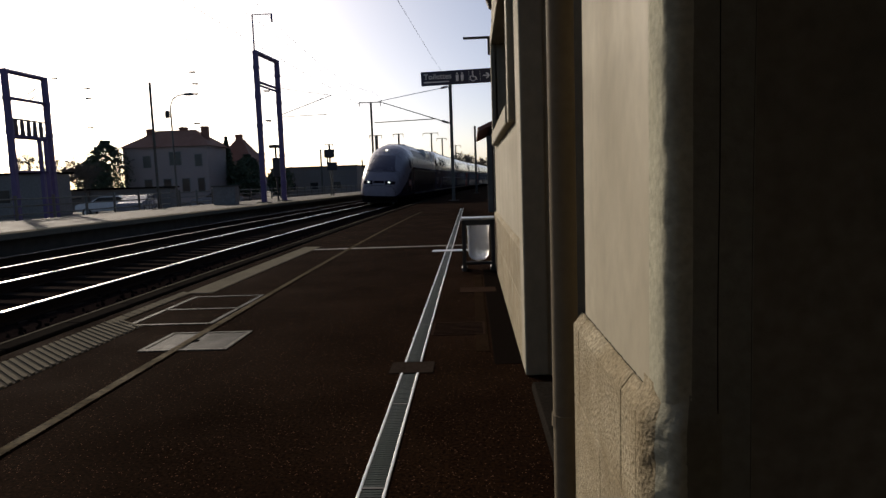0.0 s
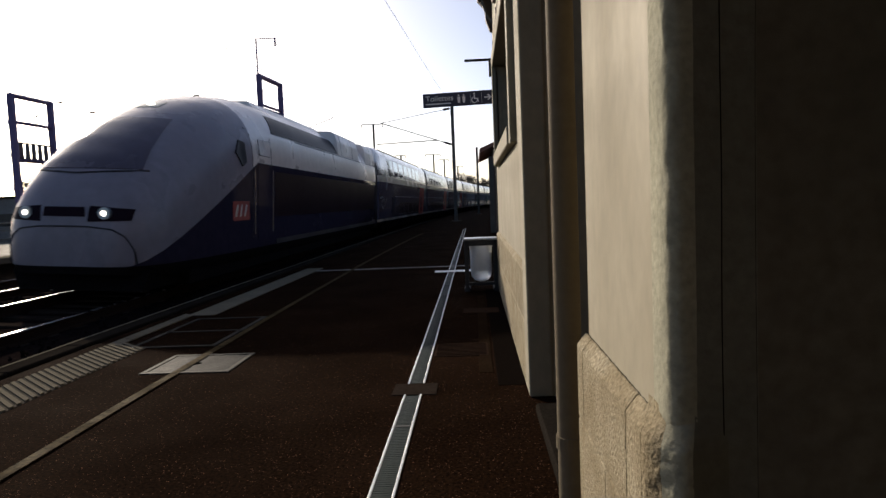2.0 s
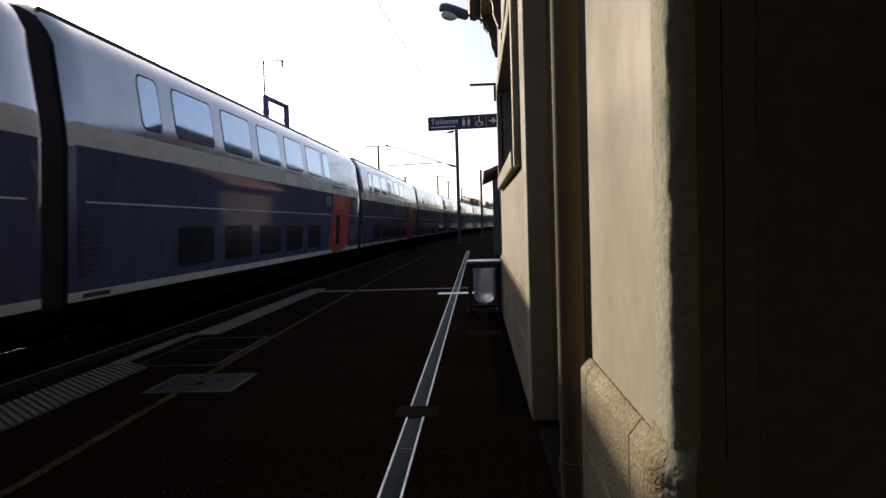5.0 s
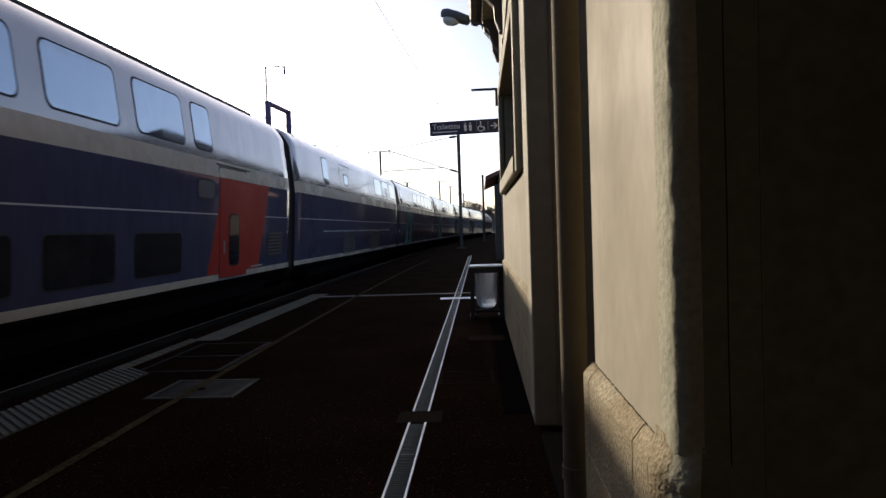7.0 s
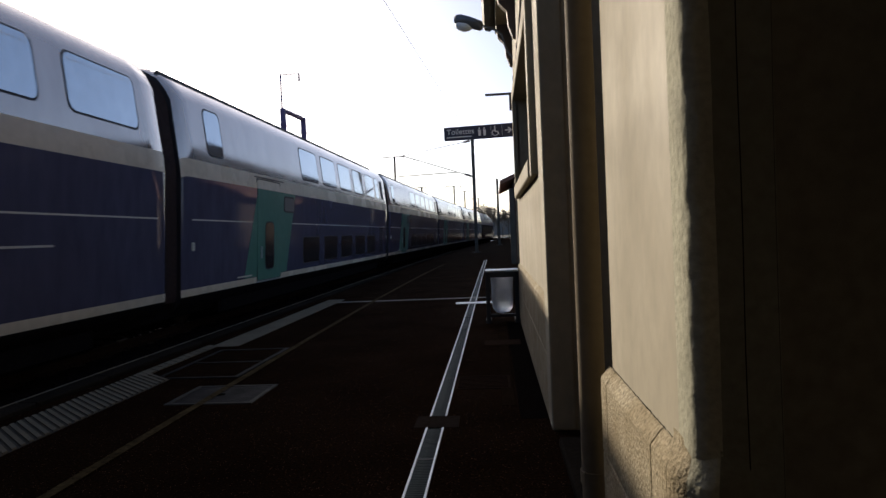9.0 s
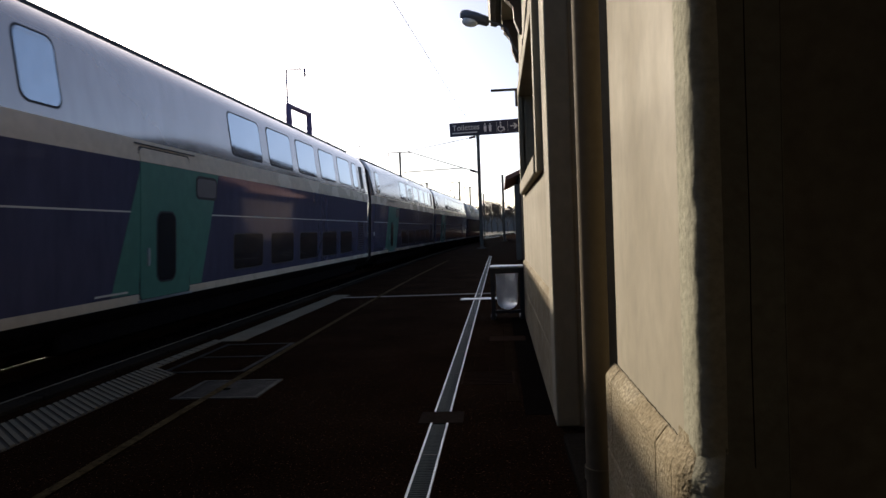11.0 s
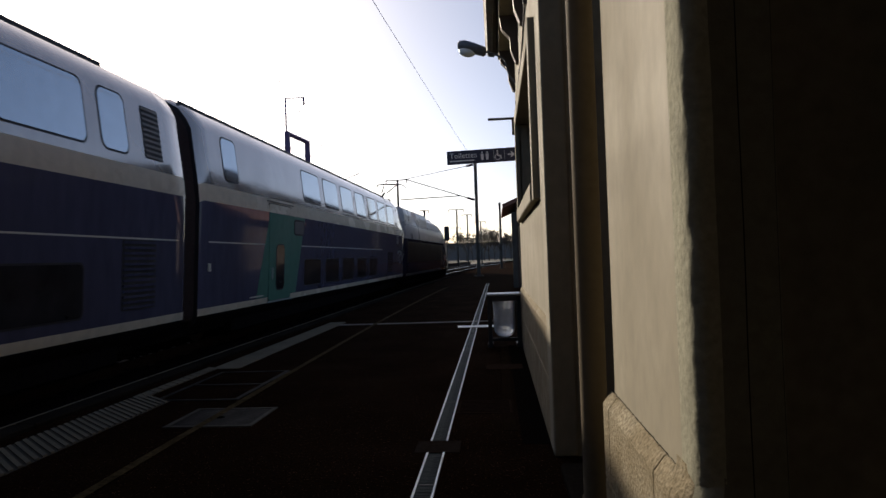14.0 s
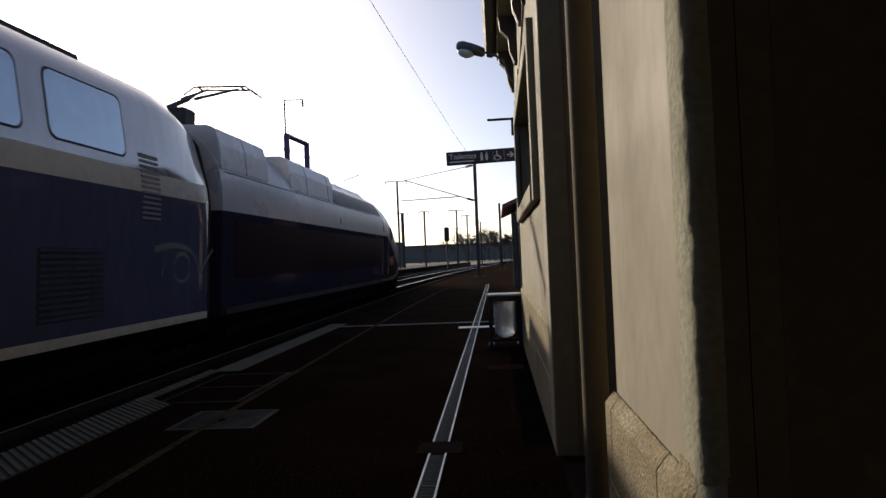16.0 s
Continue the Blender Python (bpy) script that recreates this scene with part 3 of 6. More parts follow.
# second doorway: step, door, lintel
wall_piece("wall_second_recess", 0.8, 0.95, 1.98, 4.0, 0.0, TOP, PLASTER, "plaster back wall of the second doorway")
wall_piece("lintel", FACE + 0.003, 0.8, 1.981, 3.999, 3.35, TOP, PLASTER, "plaster lintel over the doorway")
door = base("door_1", label="dark brown timber door in a deep doorway", category="door", kind="structure")
bm = B()
box(bm, 0.75, 0.8, 2.3, 3.75, 0.06, 3.3, 0.004)
part("leaf", bm, DARK_WOOD, door)
for y in (2.25, 3.75):
    bm = B()
    box(bm, 0.72, 0.8, y, y + 0.06, 0.0, 3.35, 0.004)
    part("door_frame", bm, DARK_WOOD, door)
# kerb grey instead of pale concrete puts the doorway's shade into the step
flat("doorstep", 0.315, 0.75, 2.45, 3.72, -0.02, 0.05, KERB, "worn concrete doorstep, darkened for the shade of the doorway", "step", 0.012)

# main wall with a wide window
WY0, WY1, WZ0, WZ1 = 5.05, 8.25, 1.78, 2.86
main = base("wall_main", label="cream plastered station wall with a window and stone plinth", category="wall", kind="structure")
for y0, y1, z0, z1 in ((4.0, WY0, 0, TOP), (WY1, 9.05, 0, TOP), (WY0, WY1, 0, WZ0), (WY0, WY1, WZ1, TOP)):
    bm = B()
    box(bm, FACE, 0.8, y0, y1, z0, z1)
    part("wall_panel", bm, PLASTER, main)
bm = B()
box(bm, 0.302, 0.45, 3.985, 4.26, 0.0, TOP - 0.1, 0.02, seg=3)
part("jamb_pilaster", bm, PLASTER, main, "smooth plaster pilaster beside the doorway")
for k in range(6):
    y0 = 4.265 + 0.8 * k
    y1 = min(y0 + 0.795, 9.05)
    stone_block(main, PLINTH, 0.34, y0, y1, 0.0, 0.42)
    stone_block(main, PLINTH, 0.34, y0, y1, 0.425, 0.79, 0.035)
window = base("window_1", label="recessed dark window with a raised cream surround", category="window", kind="structure")
for y0, y1, z0, z1 in ((WY0 - 0.17, WY0, WZ0 - 0.14, WZ1 + 0.14), (WY1, WY1 + 0.17, WZ0 - 0.14, WZ1 + 0.14), (WY0, WY1, WZ1, WZ1 + 0.14)):
    bm = B()
    box(bm, 0.285, 0.36, y0, y1, z0, z1, 0.006)
    part("surround", bm, PLASTER, window)
bm = B()
box(bm, 0.27, 0.4, WY0 - 0.0, WY1, WZ0 - 0.14, WZ0, 0.008)
part("window_sill", bm, PLASTER, window)
for y in (WY0, WY0 + 1.03, WY0 + 2.1, WY1 - 0.06):
    bm = B()
    box(bm, 0.53, 0.58, y, y + 0.06, WZ0, WZ1, 0.004)
    part("window_frame", bm, DARK_WOOD, window)
for z in (WZ0, WZ1 - 0.06):
    bm = B()
    box(bm, 0.535, 0.575, WY0 + 0.06, WY1 - 0.06, z, z + 0.06, 0.004)
    part("window_frame", bm, DARK_WOOD, window)
for k in range(3):
    y = WY0 + 0.065 + 1.05 * k
    bm = B()
    box(bm, 0.552, 0.558, y, y + 0.96, WZ0 + 0.06, WZ1 - 0.06)
    part("pane", bm, STATION_GLASS, window)
wall_piece("wall_inner", 0.8, 0.9, 4.0, 9.05, 0.0, TOP, DULL_WALL, "inner face of the station wall")
wall_piece("wall_end", 0.81, 6.0, 8.8, 9.049, 0.0, TOP, PLASTER, "end wall of the station building")

# eaves, corbels, roof
eave = base("eaves", label="boxed timber eaves with a dark gutter", category="eaves", kind="structure")
bm = B()
box(bm, 0.12, 0.9, -8.0, 9.3, 4.0, 4.22, 0.01)
part("soffit", bm, PLASTER, eave)
bm = B()
prism(bm, [(0.12, 4.1), (0.05, 4.06), (-0.02, 4.08), (-0.05, 4.16), (-0.05, 4.24), (0.12, 4.24)], -8.0, 9.35)
part("gutter", bm, MAST_STEEL, eave)
for k in range(9):
    y = 9.05 - 0.12 - 1.3 * k
    if y > 3.9:
        bm = B()
        prism(bm, [(0.335, 3.45), (0.3, 3.46), (0.25, 3.6), (0.24, 3.75), (0.15, 3.85), (0.13, 4.0), (0.335, 4.0)], y - 0.06, y + 0.06)
        part("corbel", bm, DARK_WOOD, eave)
bm = B()
prism(bm, [(-0.02, 4.24), (3.5, 6.2), (7.0, 4.24)], -8.2, 9.4)
tagged(put("roof", bm, ROOF_TILE), "pitched roof of clay tiles over the station", "roof", kind="structure")

# canopy and wall added unseen behind the camera, to darken the pier's reveal
wall_piece("wall_wing", -3.4, 0.95, -4.3, -4.0, 0.0, TOP, DARK_WOOD, "unseen dark wall added behind the viewer to cut bounced light")
canopy = base("canopy", label="unseen canopy added to keep sky light off the pier", category="canopy", kind="structure")
bm = B()
box(bm, -3.4, 0.95, -4.0, 0.7, 3.05, 3.2, 0.01)
part("deck", bm, DARK_WOOD, canopy)
for y in (-3.6, 0.45):
    bm = B()
    box(bm, -3.3, 0.95, y, y + 0.14, 2.85, 3.05, 0.01)
    part("beam", bm, DARK_WOOD, canopy)

# downpipe by the pier
pipe = base("downpipe", label="beige painted rainwater downpipe beside the doorway", category="drainpipe")
bm = B()
rod(bm, (0.292, 2.13, 0.0), (0.292, 2.13, 4.05), 0.043, seg=20)
part("pipe", bm, PIPE_PAINT, pipe, smooth=True)
for z in (0.4, 2.4):
    bm = B()
    rod(bm, (0.292, 2.13, z), (0.292, 2.13, z + 0.04), 0.048, seg=20)
    part("clip", bm, PIPE_PAINT, pipe)
# cable along the wall
cable = base("wall_cable", label="dark cable clipped down the station wall", category="cable")
bm = B()
tube(bm, [(0.32, 5.2, 3.9), (0.318, 5.6, 3.4), (0.32, 6.6, 3.2), (0.318, 7.6, 3.15), (0.32, 8.6, 3.1), (0.318, 8.85, 2.75)], 0.012)
part("cable_run", bm, IRON, cable)
for y, z in ((5.6, 3.4), (7.0, 3.18), (8.2, 3.12)):
    bm = B()
    box(bm, 0.3, 0.336, y - 0.02, y + 0.02, z - 0.03, z + 0.03, 0.003)
    part("clip", bm, IRON, cable)

# wall lamp
lamp = base("wall_lamp", label="grey street-type lamp on a bent wall arm", category="lamp")
LY = 8.75
bm = B()
tube(bm, [(0.335, LY, 3.520), (0.26, LY, 3.620), (0.23, LY, 3.720), (0.2, LY, 3.840), (0.1, LY, 3.910), (-0.06, LY, 3.970)], 0.016, seg=8)
part("arm", bm, LAMP_HOUSING, lamp)
bm = B()
rings = []
for x, w, z0, z1 in ((-0.04, 0.04, 3.920, 4.020), (-0.08, 0.075, 3.900, 4.040), (-0.2, 0.1, 3.940, 4.090), (-0.32, 0.1, 3.975, 4.130), (-0.39, 0.07, 4.005, 4.130), (-0.42, 0.03, 4.030, 4.100)):
    rings.append([bm.verts.new((x, LY + w * math.cos(a * math.tau / 12), (z0 + z1) / 2 + (z1 - z0) / 2 * math.sin(a * math.tau / 12))) for a in range(12)])
for a, b in itertools.pairwise(rings):
    for k in range(12):
        bm.faces.new((a[k], a[(k + 1) % 12], b[(k + 1) % 12], b[k]))
bm.faces.new(rings[0]), bm.faces.new(rings[-1])
part("housing", bm, LAMP_HOUSING, lamp, smooth=True)
bm = B()
bmesh.ops.create_uvsphere(bm, u_segments=14, v_segments=8, radius=1.0, matrix=pose(-0.29, LY, 3.980, 0, 10, 0) @ Matrix.Diagonal((0.12, 0.08, 0.075, 1)))
part("bowl", bm, LAMP_GLASS, lamp, "clear glass bowl", smooth=True)
# thin bar bracket
bar = base("wall_bracket", label="thin dark steel bar standing out from the wall", category="bracket")
bm = B()
box(bm, -0.05, 0.335, 8.9, 8.93, 3.07, 3.1, 0.004)
part("bar", bm, IRON, bar)
bm = B()
box(bm, 0.27, 0.335, 8.895, 8.935, 2.86, 3.07, 0.004)
part("foot", bm, IRON, bar)

# litter bin: black frame, clear bag
bin_ = base("litter_bin", label="black iron litter bin frame holding a clear plastic bag", category="bin")
BX0, BX1, BY = -0.12, 0.27, 8.95
for x in (BX0, BX1):
    for y in (BY - 0.145, BY + 0.145):
        bm = B()
        box(bm, x - 0.025, x + 0.025, y - 0.015, y + 0.015, 0.0, 0.69, 0.004)
        part("post", bm, IRON, bin_)
    bm = B()
    box(bm, x - 0.04, x + 0.04, BY - 0.14, BY + 0.14, 0.0, 0.05, 0.01)
    part("foot", bm, IRON, bin_)
bm = B()
box(bm, BX0 - 0.03, BX1 + 0.03, BY - 0.17, BY + 0.17, 0.69, 0.72, 0.012, seg=2)
part("lid", bm, GALVANISED, bin_, "pale worn metal lid")
bm = B()
box(bm, BX0 - 0.01, BX1 + 0.01, BY - 0.16, BY - 0.13, 0.62, 0.69, 0.004)
part("hoop", bm, IRON, bin_)
bm = B()
box(bm, BX0 + 0.0, BX1, BY - 0.02, BY + 0.02, 0.07, 0.11, 0.004)
part("crossbar", bm, IRON, bin_)
bm = B()
rings = []
for z, s in ((0.65, 1.06), (0.55, 0.98), (0.42, 0.96), (0.3, 0.95), (0.2, 0.88), (0.145, 0.6), (0.12, 0.2)):
    ring = []
    for k in range(28):
        a = k * math.tau / 28
        ca, sa = math.cos(a), math.sin(a)
        w = s * (1 + 0.05 * noise.noise((ca * 3, sa * 3, z * 9)))
        ring.append(bm.verts.new(((BX0 + BX1) / 2 + 0.152 * w * math.copysign(abs(ca) ** 0.5, ca), BY + 0.12 * w * math.copysign(abs(sa) ** 0.6, sa), z)))
    rings.append(ring)
for a, b in itertools.pairwise(rings):
    for k in range(28):
        bm.faces.new((a[k], a[(k + 1) % 28], b[(k + 1) % 28], b[k]))
bm.faces.new(rings[-1])
part("bag", bm, BAG, bin_, "sagging clear plastic bag", smooth=True)

# hanging sign
def text_mesh(name, body, size, mat, parent, m, spacing=1.0):
    cu = bpy.data.curves.new(name, "FONT")
    cu.body, cu.size, cu.extrude, cu.space_character = body, size, 0.002, spacing
    tmp = new(name, cu)
    bpy.context.view_layer.update()
    me = bpy.data.meshes.new_from_object(tmp.evaluated_get(bpy.context.evaluated_depsgraph_get()))
    bpy.data.objects.remove(tmp)
    me.materials.clear()
    me.materials.append(mat)
    ob = new(name, me)
    ob.parent = parent
    ob.matrix_basis = m
    return ob


SY = 12.0
sign = base("hanging_sign", label="dark blue station sign with white lettering for the toilets", category="sign")
SX0, SX1, SZ0, SZ1 = -0.84, 0.5, 2.93, 3.175
tilt = pose(SX0, SY, SZ0, 0, -1.2, 0)
bm = B()
box(bm, 0, SX1 - SX0, 0, 0.06, 0, SZ1 - SZ0, 0.006)
part("panel", bm, SIGN_BLUE, sign).matrix_basis = tilt
text_mesh("lettering", "Toilettes", 0.14, SIGN_WHITE, sign, tilt @ pose(0.05, -0.004, 0.105, 90, 0, 0))
bm = B()
box(bm, 0.05, 0.5, -0.004, 0.002, 0.045, 0.065)
part("small_writing", bm, SIGN_WHITE, sign).matrix_basis = tilt
for x, tall in ((0.65, 0.15), (0.74, 0.15)):
    bm = B()
    rod(bm, (x, -0.004, 0.185), (x, 0.002, 0.185), 0.016, seg=10)
    prism(bm, [(x - 0.028, 0.16), (x + 0.028, 0.16), (x + 0.02, 0.05), (x - 0.02, 0.05)], -0.004, 0.002)
    part("pictogram", bm, SIGN_WHITE, sign).matrix_basis = tilt
bm = B()
rod(bm, (0.93, -0.004, 0.195), (0.93, 0.002, 0.195), 0.016, seg=10)
prism(bm, [(0.92, 0.175), (0.94, 0.175), (0.945, 0.12), (0.99, 0.115), (1.01, 0.05), (0.99, 0.045), (0.97, 0.1), (0.925, 0.1)], -0.004, 0.002)
ring = [(0.93 + 0.05 * math.cos(radians(a)), 0.085 + 0.05 * math.sin(radians(a))) for a in range(110, 345, 15)]
for a, b in itertools.pairwise(ring):
    rod(bm, (a[0], -0.002, a[1]), (b[0], -0.002, b[1]), 0.008, seg=4)
part("pictogram", bm, SIGN_WHITE, sign).matrix_basis = tilt
bm = B()
prism(bm, [(1.11, 0.11), (1.19, 0.11), (1.16, 0.07), (1.19, 0.07), (1.24, 0.12), (1.19, 0.17), (1.16, 0.17), (1.19, 0.13), (1.11, 0.13)], -0.004, 0.002)
part("arrow", bm, SIGN_WHITE, sign).matrix_basis = tilt
for x in (0.86, 1.06):
    bm = B()
    box(bm, x - 0.003, x + 0.003, -0.003, 0.002, 0.03, 0.21)
    part("divider", bm, GALVANISED, sign).matrix_basis = tilt
bm = B()
box(bm, 0.42, 0.5, SY - 0.0, SY + 0.06, 0.0, 3.3, 0.006)
part("post", bm, IRON, sign)

# plain unseen wall closing the right beyond the shed, added to darken train reflections
bm = B()
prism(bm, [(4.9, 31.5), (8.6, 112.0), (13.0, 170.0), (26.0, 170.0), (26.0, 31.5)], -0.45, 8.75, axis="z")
tagged(put("wall_goods_hall", bm, SCREEN_WALL), "plain unseen dark wall added for the train's side to reflect", "wall", kind="structure")

# ---- the annexe beyond ----
annexe = base("annexe", label="small brown shed with a tiled overhanging roof", category="building")
bm = B()
box(bm, 0.78, 4.8, 25.0, 31.0, 0.0, 3.15, 0.01)
part("wall", bm, material("annexe_wall", (0.06, 0.038, 0.028), 0.85, fine=10, coarse=1, vary=0.2), annexe)
bm = B()
box(bm, 0.62, 0.8, 24.85, 25.0, 0.0, 2.85, 0.006)
part("corner_post", bm, CONCRETE, annexe, "pale corner post")
bm = B()
prism(bm, [(0.3, 3.0), (0.3, 3.15), (2.8, 4.2), (5.3, 3.15), (5.3, 3.0), (2.8, 4.05)], 24.6, 31.3)
part("roof", bm, ROOF_TILE, annexe)

# ---- masts and wires ----
def mast(name, x, y, z0, z1, r, label, arm=0.0, mat=MAST_STEEL):
    ob = base(name, label=label, category="mast")
    bm = B()
    box(bm, x - r, x + r, y - r * 0.3, y + r * 0.3, z0, z1)
    box(bm, x - r, x - r * 0.7, y - r, y + r, z0, z1)
    box(bm, x + r * 0.7, x + r, y - r, y + r, z0, z1)
    part("post", bm, mat, ob)
    bm = B()
    box(bm, x - 0.3, x + 0.3, y - 0.3, y + 0.3, z0 - 0.3, z0 + 0.06, 0.03)
    part("footing", bm, CONCRETE, ob)
    if arm:
        bm = B()
        rod(bm, (x - arm * 0.55, y, z1 - 0.03), (x + arm * 0.45, y, z1 - 0.03), 0.05)
        part("crossarm", bm, mat, ob)
        for s in (-0.53, 0.43):
            bm = B()
            rod(bm, (x + arm * s, y, z1 - 0.03), (x + arm * s, y, z1 - 0.45), 0.05, 0.04)
            part("insulator", bm, CERAMIC, ob)
    return ob


def cantilever(ob, x, y, top, low, reach, tip):
    """The hinged bracket that holds the wires out over the track."""
    bm = B()
    rod(bm, (x, y, low), (x - reach, y, tip), 0.028)
    part("strut", bm, MAST_STEEL, ob)
    bm = B()
    rod(bm, (x, y, top), (x - reach, y, tip), 0.02)
    part("tie", bm, MAST_STEEL, ob)
    bm = B()
    rod(bm, (x - reach * 0.22, y, low + (tip - low) * 0.22), (x - reach * 1.07, y, low + 0.24), 0.03)
    part("registration_arm", bm, MAST_STEEL, ob)
    for z in (top, low):
        bm = B()
        rod(bm, (x - 0.15, y, z + (tip - z) * 0.15 / reach), (x - 0.55, y, z + (tip - z) * 0.55 / reach), 0.07)
        part("insulator", bm, CERAMIC, ob)


m1 = mast("catenary_mast", -1.1, 40.7, 0.0, 7.2, 0.1, "dark steel catenary mast standing on the platform")
cantilever(m1, -1.1, 40.7, 6.95, 4.7, 4.4, 6.22)
m2 = mast("catenary_mast", 0.48, 61.0, 0.0, 6.15, 0.1, "short greenish steel catenary mast near the shed")
m3 = mast("catenary_mast", -10.15, 69.0, 0.25, 9.65, 0.1, "tall steel mast with a top crossarm beyond the tracks", arm=2.3)
mast("catenary_mast", -11.0, 78.0, 0.25, 6.9, 0.17, "steel mast on the far platform", arm=1.5)
for x, y, z1, arm in ((-5.6, 97.0, 8.3, 2.3), (-4.4, 105.0, 8.0, 1.6), (-9.0, 84.0, 7.4, 1.3), (-22.5, 99.0, 6.6, 0.0), (-20.5, 96.0, 7.2, 1.2), (-25.0, 115.0, 6.5, 0.0), (-21.2, 129.0, 6.0, 0.0), (-2.6, 120.0, 7.6, 2.0), (-7.5, 128.0, 7.0, 1.8)):
    mast("catenary_mast", x, y, -0.4, z1, 0.11, "distant grey steel catenary mast beside the line", arm=arm)


def portal(name, x0, y0, x1, y1, z0, z1, label, rungs):
    ob = base(name, label=label, category="gantry")
    for x, y in ((x0, y0), (x1, y1)):
        bm = B()
        box(bm, x - 0.15, x + 0.15, y - 0.12, y + 0.12, z0, z1, 0.02)
        for k in range(int((z1 - z0) / 1.7)):
            z = z0 + 1.3 + 1.7 * k
            box(bm, x - 0.172, x + 0.172, y - 0.14, y + 0.14, z - 0.1, z + 0.1, 0.02)
        part("leg", bm, PORTAL_PAINT, ob)
        bm = B()
        box(bm, x - 0.4, x + 0.4, y - 0.4, y + 0.4, z0 - 0.5, z0 + 0.1, 0.03)
        part("footing", bm, CONCRETE, ob)
    for z, r in rungs:
        bm = B()
        a, b = Vector((x0, y0, z)), Vector((x1, y1, z))
        rod(bm, a, b, r, seg=4)
        part("beam", bm, PORTAL_PAINT, ob)
    return ob


p1 = portal("switch_portal", -12.6, 39.6, -12.3, 42.9, 0.25, 9.35, "steel portal frame on the far platform, coloured purple for lens flare", ((9.25, 0.16), (7.55, 0.09), (7.35, 0.07)))
bm = B()
rod(bm, (-12.65, 39.6, 9.3), (-12.65, 39.6, 11.45), 0.05)
part("top_post", bm, PORTAL_PAINT, p1)
bm = B()
rod(bm, (-12.65, 39.6, 11.42), (-11.45, 39.6, 11.42), 0.03)
rod(bm, (-11.5, 39.6, 11.42), (-11.5, 39.6, 10.95), 0.06)
part("top_arm", bm, PORTAL_PAINT, p1)
for a, b, r in (((-12.3, 42.9, 5.85), (-8.85, 42.9, 7.0), 0.025), ((-12.3, 42.9, 5.75), (-9.2, 42.9, 5.8), 0.02), ((-12.3, 42.9, 7.6), (-8.85, 42.9, 7.0), 0.015)):
    bm = B()
    rod(bm, a, b, r)
    part("cantilever_tube", bm, MAST_STEEL, p1)
p2 = portal("switch_gantry", -23.5, 33.1, -23.4, 36.1, -0.2, 7.7, "steel switch gantry with insulators, coloured purple for lens flare", ((7.6, 0.13), (6.25, 0.09), (4.3, 0.12), (2.5, 0.06)))
for k in range(5):
    bm = B()
    y = 33.5 + 0.5 * k
    rod(bm, (-23.45, y, 4.35), (-23.45, y, 4.75), 0.13, 0.1)
    rod(bm, (-23.45, y, 4.75), (-23.45, y, 5.2), 0.12, 0.09)
    part("insulator", bm, CERAMIC, p2)
bm = B()
rod(bm, (-23.45, 33.3, 5.2), (-23.45, 35.9, 5.2), 0.05)
part("busbar", bm, MAST_STEEL, p2)
for z in (6.35, 6.7):
    bm = B()
    rod(bm, (-23.4, 34.6, z - 0.1), (-23.4, 35.3, z + 0.25), 0.035)
    part("switch_blade", bm, MAST_STEEL, p2)
sub = B()
for y in (35.2, 35.7):
    box(sub, -23.5, -23.3, y - 0.07, y + 0.07, -0.2, 4.3)
part("stub_leg", sub, PORTAL_PAINT, p2)

# wires
def wire(name, points, r, label):
    bm = B()
    tube(bm, points, r, seg=5)
    tagged(put(name, bm, WIRE), label, "wire")


span = [-30, 0, 20, 41, 60, 80, 105, 130, 160]
for shift in (0.0, -3.6):
    wire("contact_wire", [(axis_x(y) + shift, y, 5.5) for y in span], 0.007, "thin dark contact wire over the track")
    pts = []
    for a, b in itertools.pairwise(span):
        for k in range(6):
            f = k / 6
            pts.append((axis_x(a + (b - a) * f) + shift, a + (b - a) * f, 6.8 - 0.9 * 4 * f * (1 - f) * 0.6))
    wire("messenger_wire", pts, 0.006, "thin sagging messenger wire over the track")
wire("feeder_wire", [(-2.5, -6, 5.3), (-1.95, 12, 5.75), (-1.45, 28, 6.35), (-0.94, 40.7, 6.85)], 0.006, "dark feeder wire running to the mast on the platform")
# insulators strung on thin cross-span wires over the sidings
for z0, xs in ((5.55, (-25.6, -18.25, -13.4)), (7.45, (-25.56, -18.25, -13.4)), (8.1, (-25.6, -18.2)), (8.85, (-27.8, -18.34))):
    ob = base("cross_span_wire", label="thin cross-span wire with small dark insulators", category="wire")
    bm = B()
    tube(bm, [(-30.2, 42.9, z0 + 0.1), (-21.4, 42.9, z0 - 0.05), (-12.3, 42.9, z0 + 0.1)], 0.003, seg=4)
    part("strand", bm, WIRE, ob)
    for x in xs:
        bm = B()
        rod(bm, (x * 0.975 - 0.2, 42.9, z0), (x * 0.975 + 0.2, 42.9, z0 - 0.02), 0.05, 0.06, seg=8)
        part("insulator", bm, CERAMIC, ob)
wire("feeder_wire", [(-10.5, 69, 9.1), (-12.65, 39.6, 11.3), (-18, 0, 12)], 0.01, "dark feeder wire between masts")

# ---- beyond the far platform ----
def gable_window(ob, x, y, z, w, h):
    win = None
    bm = B()
    box(bm, x - w / 2, x + w / 2, y - 0.05, y + 0.05, z, z + h, 0.01)
    win = part("window", bm, DULL_WALL, ob)
    bm = B()
    box(bm, x - w / 2 + 0.1, x + w / 2 - 0.1, y - 0.07, y - 0.04, z + 0.1, z + h - 0.1)
    part("pane", bm, GLASS, win)


